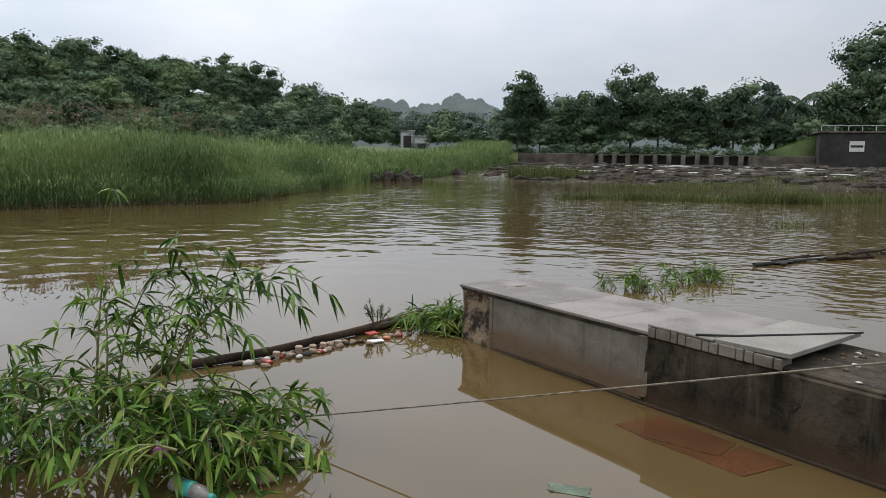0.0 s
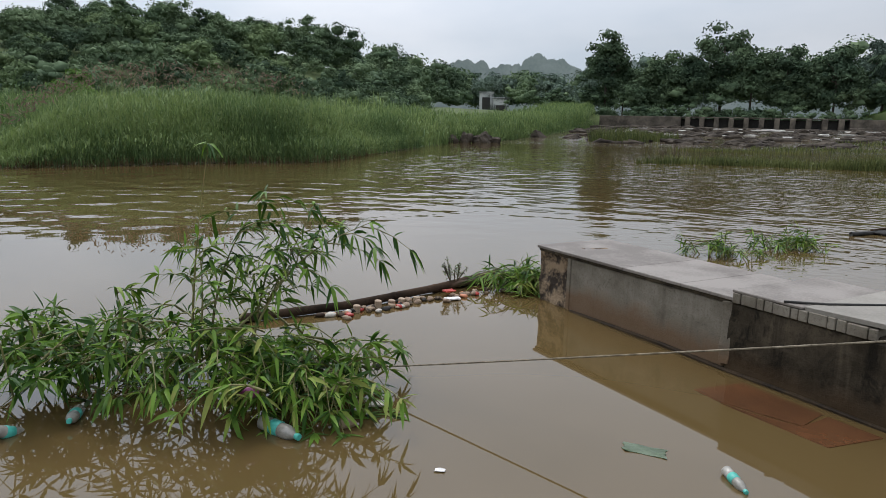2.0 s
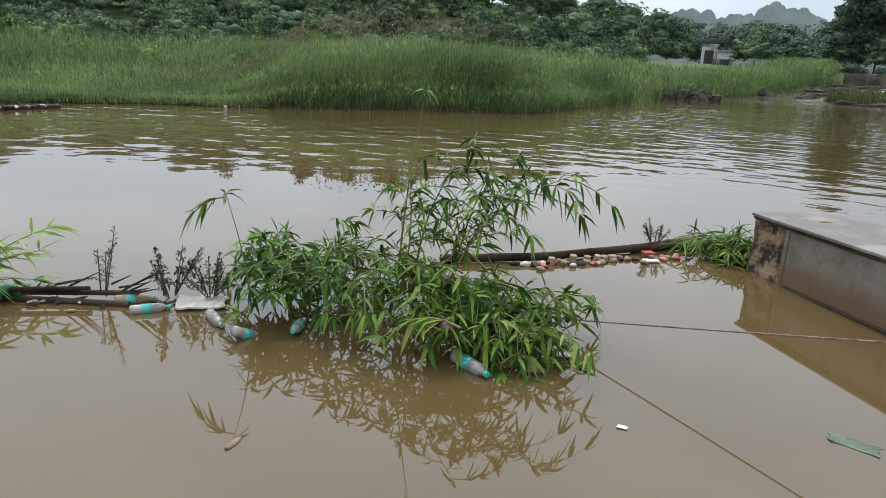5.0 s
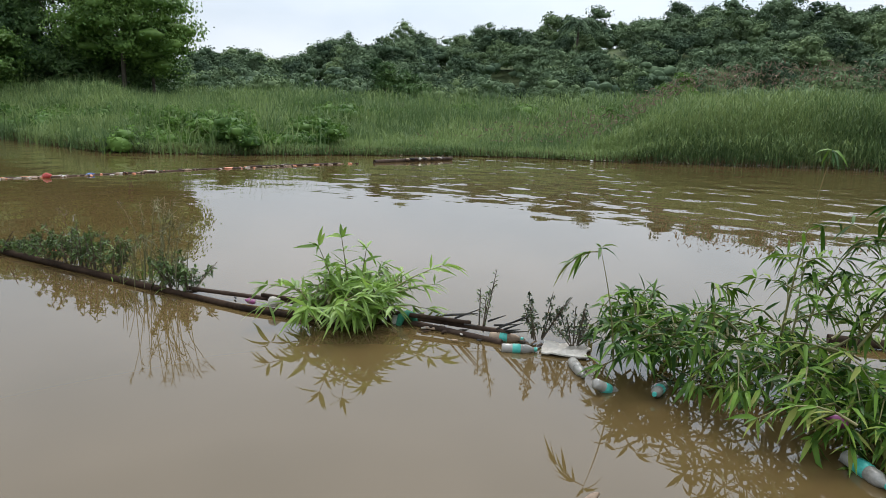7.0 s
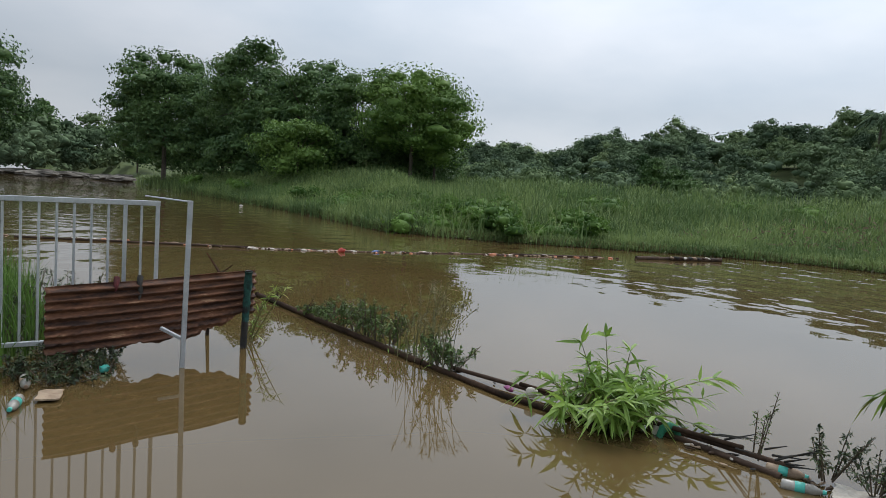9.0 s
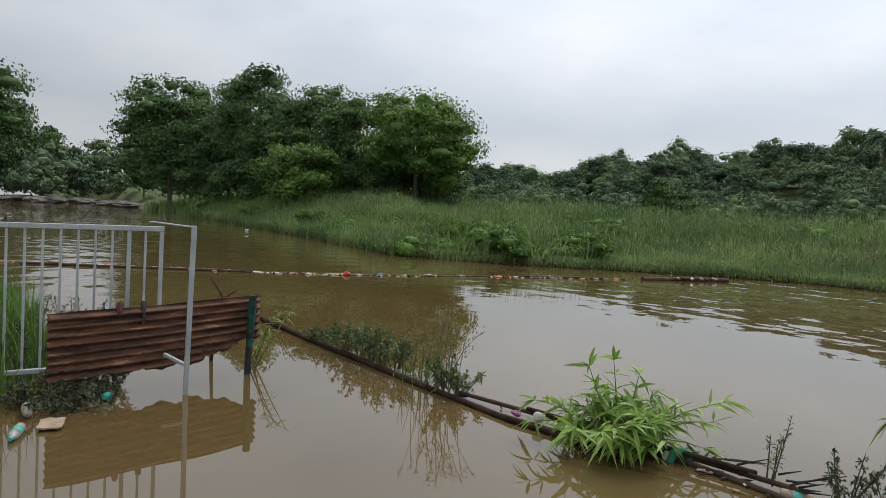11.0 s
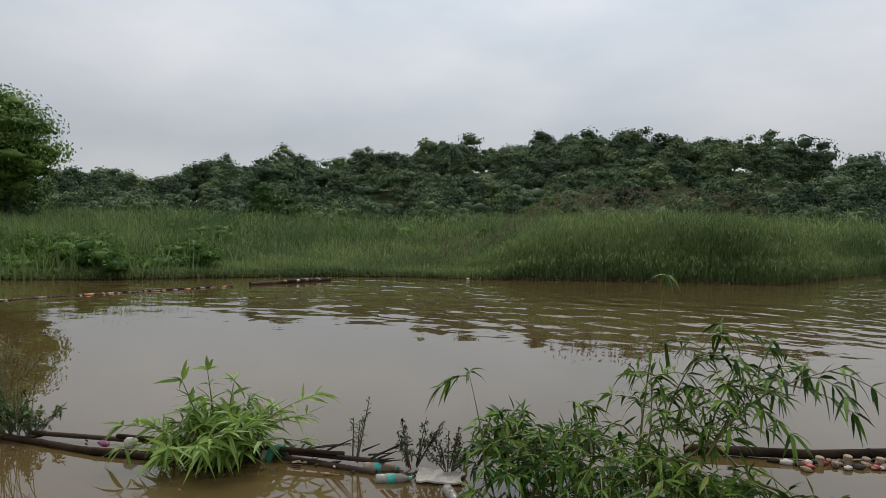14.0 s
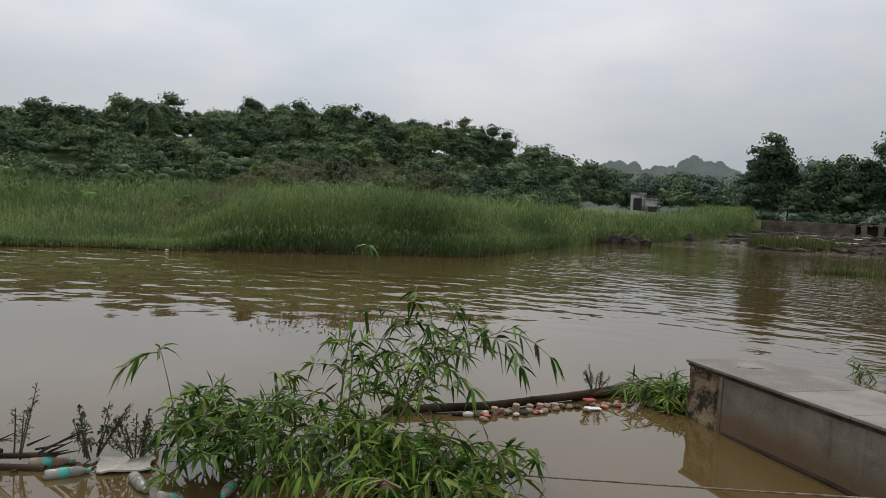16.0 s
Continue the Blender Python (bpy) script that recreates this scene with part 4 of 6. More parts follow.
def build_wall():
    top = thing("river_wall", (0, 0, 0), "low broken grey plastered wall standing in brown water", "wall")
    top.matrix_world = WALL
    part("masonry_end", rough_box(0.0, 0.43, 0.01, 0.82, -0.9, 0.52, 0.045, 22, 2.0), M_STONE_RAW, top, "crumbling bare masonry end with pale mortar")
    part("pilaster", rough_box(0.425, 0.475, -0.006, 0.6, -0.9, 0.50, 0.004, 5, 5.0, 0.006), M_CONCRETE, top)
    part("plaster_face", rough_box(0.47, 2.22, 0.0, 0.82, -0.9, 0.495, 0.006, 8, 9.0), M_CONCRETE, top, "grey stained plaster face")
    part("dark_face", rough_box(2.235, 9.0, -0.012, 0.86, -0.9, 0.505, 0.009, 12, 14.0), M_CONCRETE_DARK, top, "blackened damp plaster face")
    part("footing", rough_box(0.5, 9.0, -0.030, 0.1, -0.9, 0.024, 0.016, 14, 21.0), M_FOOTING, top, "rough muddy footing darkened as the wall's shadow line")
    part("patch", rough_box(2.19, 2.27, -0.02, 0.2, 0.05, 0.5, 0.02, 6, 31.0, 0.004), M_CONCRETE, top, "broken joint between the two plastered lengths")
    # stone capping in lengths
    for x0, x1 in [(-0.02, 1.17), (1.174, 1.8), (1.804, 2.30)]:
        bm = box(bmesh.new(), x0, x1, -0.028, 0.88, 0.522, 0.548, 0.004)
        part("cap_slab", bm, M_SLAB, top, "pale grey stone capping slab")
    bm = rough_box(0.0, 2.3, -0.015, 0.82, 0.494, 0.522, 0.003, 5, 40.0, 0.004)
    part("mortar_bed", bm, M_CONCRETE_DARK, top)
    # slabs on edge in the raised course
    x = 2.27
    for k in range(12):
        w = 0.066 + 0.05 * (k % 3 == 1) + 0.012 * math.sin(k * 2.1)
        bm = box(bmesh.new(), x, x + w - 0.007, -0.03 + 0.004 * (k % 2), 0.1, 0.510, 0.583 + 0.003 * math.sin(k), 0.004)
        part("edge_stone", bm, M_CONCRETE, top)
        x += w
    bm = box(bmesh.new(), 2.26, 2.79, -0.026, 0.94, 0.586, 0.604, 0.004)
    part("raised_slab", bm, M_SLAB, top, "grey stone slab laid over the raised course")
    bm = rough_box(2.28, 3.16, 0.07, 0.90, 0.504, 0.585, 0.004, 4, 51.0, 0.004)
    part("raised_bed", bm, M_CONCRETE_DARK, top)
    part("rubble_bed", rough_box(3.17, 9.0, 0.0, 0.92, 0.45, 0.535, 0.02, 12, 61.0), M_CONCRETE_DARK, top, "uneven rubble top of the wall")
    return top


build_wall()
slab = tagged(part("loose_slab", box(bmesh.new(), 0, 0.50, 0, 0.95, -0.012, 0.020, 0.003), M_SLAB_LIGHT), "pale loose stone slab tilted on the wall top", "slab")
slab.matrix_world = WALL @ pose(2.80, -0.02, 0.590, 0.6, -1.6, 1.0)
stick = bmesh.new()
tube(stick, [(2.66, -0.03, 0.610), (2.85, 0.14, 0.618), (3.08, 0.52, 0.626), (3.31, 0.90, 0.640)], [0.008, 0.009, 0.009, 0.007], 7)
stick = tagged(part("stick", stick, M_BLACK, smooth=True), "thin dark wet stick lying across the slabs", "stick")
stick.matrix_world = WALL
rs_ = random.Random(3)


def rubble_bits():
    for k in range(60):
        p = WALL @ Vector((rs_.uniform(3.3, 4.8), rs_.uniform(0.05, 0.8), 0.535))
        mt, nm = rs_.choice([(M_CONCRETE, "grey"), (M_STONE_RAW, "brown"), (M_PAPER, "pale")])
        s_ = rs_.uniform(0.012, 0.045)
        lump("rubble", p, (s_ * 1.4, s_, s_ * 0.6), mt, nm + " piece of rubble on the wall top", "rubble", 700 + k, "rubble on the wall")


def awash_slab(points, z):
    bm = bmesh.new()
    lo = [bm.verts.new((x, y, z - 0.04)) for x, y in points]
    hi = [bm.verts.new((x, y, z)) for x, y in points]
    bm.faces.new(hi), bm.faces.new(lo[::-1])
    for k in range(len(points)):
        bm.faces.new((lo[k], lo[(k + 1) % len(points)], hi[(k + 1) % len(points)], hi[k]))
    return tagged(part("sunken_slab", bm, M_RED_SLAB), "reddish stone slab awash beside the wall", "slab", "sunken slabs")


awash_slab([(1.10, 4.52), (1.45, 4.70), (1.80, 4.25), (1.62, 4.05), (1.42, 4.18), (1.22, 4.33)], 0.005)
awash_slab([(1.22, 4.31), (1.40, 4.17), (1.61, 4.04), (1.82, 4.22), (2.02, 3.97), (1.66, 3.78)], 0.004)


# ---- bamboo poles, brush and rope ----
def pole(name, points, radius, material, label, group, nodes=0.38):
    """A floating bamboo pole with swollen joints."""
    bm = bmesh.new()
    pts = [Vector(p) for p in points]
    path, rad = [], []
    for a, b in zip(pts, pts[1:]):
        n = max(2, int((b - a).length / nodes))
        for k in range(n):
            for u, f in ((0.0, 1.0), (0.45, 0.97), (0.90, 0.98), (0.95, 1.13)):
                path.append(a.lerp(b, (k + u) / n))
                rad.append(radius * f)
    path.append(pts[-1])
    rad.append(radius * 0.95)
    tube(bm, path, rad, 9)
    return tagged(part(name, bm, material, smooth=True), label, "pole", group)


GL, GR = "poles of the left boom", "poles of the right boom"
pole("bamboo_pole", [(-10.35, -0.50, 0.03), (-8.3, 0.40, 0.03), (-6.55, 1.20, 0.02)], 0.032, M_POLE, "long dark wet bamboo pole floating on the river", GL)
pole("bamboo_pole", [(-7.6, 0.72, 0.02), (-5.5, 1.70, 0.02), (-4.75, 2.22, 0.02)], 0.027, M_POLE, "dark wet bamboo pole floating on the river", GL)
pole("bamboo_pole", [(-6.3, 1.42, 0.05), (-4.5, 2.74, 0.05), (-3.78, 3.16, 0.06)], 0.020, M_POLE_BROWN, "brown bamboo pole lashed to the boom", GL)
pole("bamboo_pole", [(-5.6, 1.88, 0.09), (-4.05, 2.98, 0.09)], 0.019, M_POLE, "thin dark pole resting on the boom", GL)
pole("bamboo_pole", [(-4.7, 2.62, 0.015), (-3.75, 3.05, 0.01)], 0.024, M_POLE_BROWN, "split brown bamboo awash beside the boom", GL)
pole("bamboo_pole", [(-2.45, 5.28, 0.04), (-1.66, 5.92, 0.045), (-1.0, 6.75, 0.05), (-0.48, 7.55, 0.05)], 0.040, M_POLE, "thick dark bamboo pole floating on the river", GR)
pole("bamboo_pole", [(-1.15, 6.62, 0.04), (-0.42, 7.42, 0.05), (-0.1, 7.85, 0.05)], 0.032, M_POLE_BROWN, "brown bamboo pole floating on the river", GR)
pole("bamboo_pole", [(-1.05, 6.86, 0.03), (-0.45, 7.68, 0.06)], 0.024, M_POLE, "thin dark pole behind the boom", GR)


def twig_things(at, label, seed, n=5):
    rnd = random.Random(seed)
    top = thing("broken_twigs", at, label, "twigs", "broken twigs")
    for k in range(n):
        a = rnd.uniform(-0.5, 0.9)
        l_ = rnd.uniform(0.2, 0.5)
        s_ = Vector((rnd.uniform(-0.2, 0.1), rnd.uniform(-0.05, 0.05), 0.03))
        bm = bmesh.new()
        tube(bm, [s_, s_ + Vector((l_ * 0.8, l_ * 0.3 * a, l_ * 0.30 * (1 + a)))], [0.009, 0.003], 5)
        part("twig", bm, M_BLACK, top)


twig_things((-3.85, 3.12, 0.05), "dark broken twigs at the end of the boom", 3, 7)
twig_things((-4.15, 2.95, 0.06), "dark broken twigs caught on the boom", 8, 4)
twig_things((-9.8, -0.22, 0.05), "dark broken twigs caught on the boom", 5, 5)
twig_things((-8.9, 0.18, 0.05), "dark broken twigs caught on the boom", 6, 4)


def long_leaves(bases, dirs, lengths, widths, sag):
    """Lance-shaped leaves, folded along the middle and drooping, from arrays."""
    n = len(bases)
    d = dirs / np.maximum(np.linalg.norm(dirs, axis=1, keepdims=True), 1e-6)
    side = np.cross(d, [0, 0, 1.0])
    side /= np.maximum(np.linalg.norm(side, axis=1, keepdims=True), 1e-6)
    roll = RNG.normal(0, 0.5, n)[:, None]
    upv = np.cross(side, d)
    side = side * np.cos(roll) + upv * np.sin(roll)
    nrm = np.cross(side, d)
    L, W = lengths[:, None], widths[:, None] * 0.5
    prof = [(0.0, 0.05), (0.28, 1.0), (0.65, 0.72), (1.0, 0.0)]
    rows = []
    for t_, w in prof:
        mid = bases + d * L * t_ - np.array([0, 0, 1.0]) * (sag[:, None] * L * t_ ** 2)
        if w > 0:
            rows += [mid - side * W * w + nrm * W * w * 0.35, mid, mid + side * W * w + nrm * W * w * 0.35]
        else:
            rows += [mid]
    v = np.stack(rows, 1)
    b = np.arange(n)[:, None] * 10
    q = []
    for k in (0, 3):
        q.append(np.concatenate([b + k, b + k + 1, b + k + 4, b + k + 3], 1))
        q.append(np.concatenate([b + k + 1, b + k + 2, b + k + 5, b + k + 4], 1))
    q = np.concatenate(q)
    tri = np.concatenate([q[:, [0, 1, 2]], q[:, [0, 2, 3]], np.concatenate([b + 6, b + 7, b + 9], 1), np.concatenate([b + 7, b + 8, b + 9], 1)])
    return v.reshape(-1, 3), tri


def spray(rnd, start, direction, length, sag, every, leaf, spread=0.9):
    """Twig points and leaf fans along one shoot."""
    d = Vector(direction).normalized()
    pts, bases, dirs = [], [], []
    n = max(3, int(length / every))
    for k in range(n + 1):
        t_ = k / n
        p = Vector(start) + d * length * t_ + Vector((0, 0, -sag * length * t_ * t_))
        pts.append(p)
        if k > 0:
            fan = rnd.randint(3, 5) if k < n else 6
            for _ in range(fan):
                o = Vector((rnd.gauss(0, 1), rnd.gauss(0, 1), rnd.gauss(-0.15, 0.55))).normalized()
                bases.append(p)
                dirs.append(d * 0.75 + o * spread + Vector((0, 0, -sag * t_)))
    return pts, bases, dirs


def bamboo(name, at, shoots, label, leaf_mat, seed, leaf=(0.12, 0.2), width=0.024, droop=0.45, every=0.095):
    """A clump of leafy bamboo shoots; shoots: (start, direction, length, sag)."""
    rnd = random.Random(seed)
    top = thing(name, at, label, "bamboo", "bamboo brush on the river")
    bases, dirs = [], []
    for start, direction, length, sag in shoots:
        pts, b, d = spray(rnd, start, direction, length, sag, every, leaf)
        bm = bmesh.new()
        tube(bm, pts, [0.009 * (1 - 0.75 * k / (len(pts) - 1)) for k in range(len(pts))], 5)
        part("cane", bm, M_CANE, top, smooth=True)
        bases += b
        dirs += d
    bases, dirs = np.array(bases), np.array(dirs)
    n = len(bases)
    L = RNG.uniform(*leaf, n)
    v, f = long_leaves(bases, dirs, L, L * width / 0.16 * RNG.uniform(0.85, 1.2, n), RNG.uniform(0.1, 1.0, n) * droop)
    v[:, 2] = np.maximum(v[:, 2], 0.004 + 0.0 * v[:, 2])
    cloud("foliage", v, f, leaf_mat, top)
    return top


rb = random.Random(4)
shoots = []
# the tangled floating mass, highest in the middle
for k in range(150):
    u = rb.uniform(0, 1)
    hump = math.sin(math.pi * (0.12 + 0.80 * u))
    cx, cy = -2.95 + 1.80 * u + rb.gauss(0, 0.12), 3.52 + 0.34 * u + rb.gauss(0, 0.20) + 0.45 * hump * rb.random()
    a = rb.uniform(0, 2 * math.pi)
    rise = rb.uniform(0.1, 1.2)
    shoots.append(((cx + 1.9, cy - 3.6, 0.05 + 0.46 * hump * rb.random()), (math.cos(a), math.sin(a), rise), rb.uniform(0.25, 0.55), rb.uniform(0.2, 0.8)))
# arching edges towards the open water
for k in range(30):
    u = k / 29
    x, y = -3.0 + 2.0 * u, 3.56 - 0.20 * u + 0.40 * u * u + 0.06 * math.sin(k * 1.7)
    shoots.append(((x + 1.9, y - 3.6, 0.24 - 0.08 * u + 0.26 * math.sin(math.pi * u) * rb.random()), (rb.uniform(-0.5, 0.5), -0.8, rb.uniform(0.2, 0.8)), rb.uniform(0.22, 0.38), rb.uniform(0.3, 0.6) + 0.4 * u))
for k in range(22):
    shoots.append(((rb.uniform(0.3, 0.80), rb.uniform(-0.1, 0.5), 0.15), (rb.uniform(0.3, 1), rb.uniform(-0.9, 0.3), rb.uniform(0.2, 0.6)), rb.uniform(0.25, 0.42), rb.uniform(0.5, 0.95)))
for k in range(16):
    shoots.append(((rb.uniform(-1.30, -1.0), rb.uniform(0.0, 0.28), rb.uniform(0.10, 0.34)), (rb.uniform(-0.5, 0.4), rb.uniform(-0.3, 0.5), rb.uniform(0.2, 1.0)), rb.uniform(0.20, 0.34), rb.uniform(0.2, 0.6)))
BUSH = bamboo("bamboo_brush", (-1.9, 3.6, 0), shoots, "large tangle of green bamboo branches floating on the river", M_BAMBOO_LEAF, 11, (0.09, 0.18), 0.027, 0.55, 0.105)


def upright(base, tip, bend, sprays, seed, radius=0.010, leaf=(0.09, 0.16)):
    """A bamboo stem that rises out of the tangle, with sparse leafy side shoots."""
    rnd = random.Random(seed)
    off = Vector((-1.9, 3.6, 0))
    b0, t0, bd = Vector(base) - off, Vector(tip) - off, Vector(bend)
    pts = [b0.lerp(t0, k / 12) + bd * math.sin(math.pi * k / 12) for k in range(13)]
    bm = bmesh.new()
    tube(bm, pts, [radius * (1 - 0.8 * k / 12) for k in range(13)], 6)
    stem = part("stem", bm, M_CANE, BUSH, smooth=True)
    bases, dirs = [], []
    more = [(t_ * rnd.uniform(0.82, 0.98), (-d_[0] * rnd.uniform(0.3, 1.0) + 0.2, d_[1] + rnd.uniform(-0.5, 0.5), d_[2] + 0.2), l_ * rnd.uniform(0.6, 0.9), s_) for t_, d_, l_, s_ in sprays if len(sprays) > 1]
    for t_, direction, length, sag in sprays + more:
        i = min(11, int(t_ * 12))
        start = pts[i].lerp(pts[i + 1], t_ * 12 - i)
        sp, b, d = spray(rnd, start, direction, length, sag * 0.6, 0.115, leaf, 0.7)
        bm = bmesh.new()
        tube(bm, sp, [0.005 * (1 - 0.7 * k / (len(sp) - 1)) for k in range(len(sp))], 4)
        part("twig", bm, M_CANE, stem, smooth=True)
        bases += b
        dirs += d
    for _ in range(5):
        bases.append(pts[-1])
        dirs.append(Vector((rnd.gauss(0, 1), rnd.gauss(0, 1), rnd.gauss(0.2, 0.4))))
    bases, dirs = np.array(bases), np.array(dirs)
    L = RNG.uniform(*leaf, len(bases))
    v, f = long_leaves(bases, dirs, L, L * 0.165, RNG.uniform(0.2, 0.9, len(bases)))
    cloud("foliage", v, f, M_BAMBOO_LEAF, stem)


upright((-2.10, 3.85, 0.1), (-1.97, 3.93, 1.55), (-0.03, 0, 0.0), [(0.42, (0.6, 0.2, 0.5), 0.3, 0.4), (0.5, (-0.5, 0.3, 0.4), 0.25, 0.5)], 21, 0.010)
upright((-1.98, 3.85, 0.1), (-1.66, 4.03, 1.26), (-0.10, 0, 0.05), [(0.45, (0.5, 0.3, 0.3), 0.35, 0.5), (0.6, (-0.6, -0.2, 0.4), 0.3, 0.5), (0.75, (0.4, 0.3, 0.2), 0.35, 0.6), (0.85, (-0.5, 0.1, 0.2), 0.3, 0.7), (0.97, (0.7, 0.3, 0.1), 0.3, 0.7)], 22)
upright((-1.80, 3.85, 0.1), (-1.05, 4.25, 1.06), (-0.10, 0, 0.16), [(0.4, (0.2, 0.3, 0.6), 0.35, 0.4), (0.55, (0.5, -0.3, 0.1), 0.35, 0.6), (0.65, (0.1, 0.4, 0.6), 0.3, 0.4), (0.75, (0.6, 0.3, 0.0), 0.35, 0.6), (0.85, (0.5, -0.3, 0.2), 0.3, 0.8), (0.95, (0.8, 0.3, 0.0), 0.32, 0.8)], 23)
upright((-1.85, 3.95, 0.1), (-1.42, 4.25, 1.16), (0.02, 0, 0.05), [(0.4, (0.5, 0.3, 0.3), 0.3, 0.4), (0.6, (-0.4, 0.2, 0.5), 0.3, 0.5), (0.8, (0.5, 0.1, 0.3), 0.3, 0.6)], 24)
upright((-1.75, 3.95, 0.1), (-1.60, 4.20, 1.05), (-0.04, 0, 0.03), [(0.45, (0.4, -0.3, 0.4), 0.3, 0.4), (0.6, (-0.5, 0.3, 0.4), 0.3, 0.5), (0.78, (0.6, 0.1, 0.2), 0.32, 0.6), (0.92, (-0.3, -0.3, 0.4), 0.25, 0.6)], 28)
upright((-2.05, 3.75, 0.1), (-2.02, 3.85, 0.98), (0.05, 0, 0.0), [(0.5, (0.5, 0.3, 0.5), 0.3, 0.5), (0.7, (-0.5, -0.2, 0.3), 0.28, 0.5), (0.9, (0.4, 0.2, 0.3), 0.25, 0.6)], 25)
upright((-2.85, 3.25, 0.1), (-2.99, 3.20, 0.86), (0.03, 0, 0.0), [(0.97, (-0.5, -0.2, 0.0), 0.2, 0.8)], 26, 0.007)
upright((-2.35, 3.55, 0.1), (-2.38, 3.55, 0.72), (0.02, 0, 0.0), [(0.95, (0.4, 0.2, 0.2), 0.12, 0.5)], 27, 0.006)

shoots = []
for k in range(92):
    a = rb.uniform(0, 2 * math.pi)
    shoots.append(((rb.gauss(0, 0.13), rb.gauss(0, 0.17), rb.uniform(0.02, 0.22)), (math.cos(a), math.sin(a), rb.uniform(0.6, 2.6)), rb.uniform(0.24, 0.48), rb.uniform(0.2, 0.7)))
# taller leaders, and long sprays to both sides
shoots += [((-0.05, -0.05, 0.1), (-0.10, -0.35, 1.0), 0.58, 0.05), ((0.0, 0.0, 0.1), (-0.05, -0.12, 1.0), 0.62, 0.05), ((0.0, 0.05, 0.1), (0.0, 0.16, 1.0), 0.54, 0.1),
           ((0.05, 0.12, 0.1), (0.24, 0.92, 0.72), 0.82, 0.22), ((0.05, 0.12, 0.1), (0.30, 0.90, 0.55), 0.66, 0.25), ((0.05, 0.1, 0.06), (0.28, 0.95, 0.30), 0.56, 0.3),
           ((-0.05, -0.12, 0.1), (-0.28, -0.92, 0.70), 0.66, 0.25), ((-0.05, -0.12, 0.08), (-0.30, -0.9, 0.45), 0.58, 0.3)]
bamboo("young_bamboo", (-4.85, 2.36, 0), shoots, "bright green young bamboo growing on the floating boom", M_BAMBOO_YOUNG, 31, (0.13, 0.24), 0.025, 0.6, 0.12)

# brush caught between the right boom and the wall
shoots = []
for k in range(46):
    a = rb.uniform(-3.0, 1.2)
    shoots.append(((rb.gauss(0, 0.14), rb.gauss(0, 0.12), 0.05), (math.cos(a), math.sin(a), rb.uniform(0.7, 2.6)), rb.uniform(0.25, 0.50), rb.uniform(0.4, 1.0)))
bamboo("grass_tuft", (-0.22, 7.12, 0.02), shoots, "drooping green grass tuft beside the wall end", M_BAMBOO_LEAF, 35, (0.12, 0.24), 0.016, 0.9)


def weed(at, height, label, seed, spread=0.35, dense=1.0, leaf=0.03, mat_=None):
    """A bushy weed: thin stems with many small leaves."""
    rnd = random.Random(seed)
    top = thing("weed", at, label, "weed", "weeds on the booms")
    bases, dirs = [], []
    bm = bmesh.new()
    for k in range(int(7 * dense) + 1):
        a, s_ = rnd.uniform(0, 2 * math.pi), rnd.uniform(0, spread)
        h = height * rnd.uniform(0.6, 1.0)
        pts = [Vector((0.04 * math.cos(a), 0.04 * math.sin(a), 0)) + Vector((math.cos(a) * s_ * t_, math.sin(a) * s_ * t_, h * t_)) for t_ in (0, 0.35, 0.7, 1.0)]
        tube(bm, pts, [0.006, 0.005, 0.004, 0.002], 4)
        for j in range(16):
            t_ = rnd.uniform(0.25, 1.0)
            base = pts[0].lerp(pts[-1], t_)
            o = Vector((rnd.gauss(0, 1), rnd.gauss(0, 1), rnd.gauss(0.4, 0.6))).normalized()
            tip = base + o * height * 0.16 * (1.2 - t_)
            tube(bm, [base, tip], [0.0025, 0.0012], 3, cap=False)
            for u in (0.55, 0.85, 1.0):
                bases.append(base.lerp(tip, u))
                dirs.append(o + Vector((rnd.gauss(0, 0.8), rnd.gauss(0, 0.8), rnd.gauss(0, 0.8))))
    tagged(part("stem", bm, M_TWIG, top), kind="stuff")
    bases, dirs = np.array(bases), np.array(dirs)
    L = RNG.uniform(0.6, 1.3, len(bases)) * leaf
    v, f = long_leaves(bases, dirs, L, L * 0.42, RNG.uniform(0, 0.5, len(bases)))
    cloud("leaf", v, f, mat_ or M_WEED, top)["kind"] = "stuff"
    return top


weed((-4.00, 3.02, 0.03), 0.50, "thin grey-brown weed standing on the boom", 41, 0.10, 0.5, 0.022)
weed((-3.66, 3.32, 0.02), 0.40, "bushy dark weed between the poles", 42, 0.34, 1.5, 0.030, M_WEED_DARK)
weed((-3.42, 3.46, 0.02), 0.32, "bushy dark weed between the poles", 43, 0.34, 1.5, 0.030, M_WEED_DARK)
weed((-0.86, 6.98, 0.08), 0.26, "small bushy weed rooted on the boom", 44, 0.12, 1.2, 0.02)
for k, (wx, wy, wh) in enumerate([(-8.80, 0.26, 0.16), (-8.50, 0.40, 0.26), (-8.10, 0.56, 0.34), (-7.85, 0.68, 0.44), (-7.65, 0.78, 0.42), (-7.45, 0.86, 0.44), (-7.25, 0.98, 0.40), (-6.42, 1.36, 0.34), (-6.25, 1.44, 0.28)]):
    weed((wx, wy, 0.03), wh, "green leafy weed growing on the floating boom", 50 + k, 0.26, 1.5, 0.040, M_WEED)


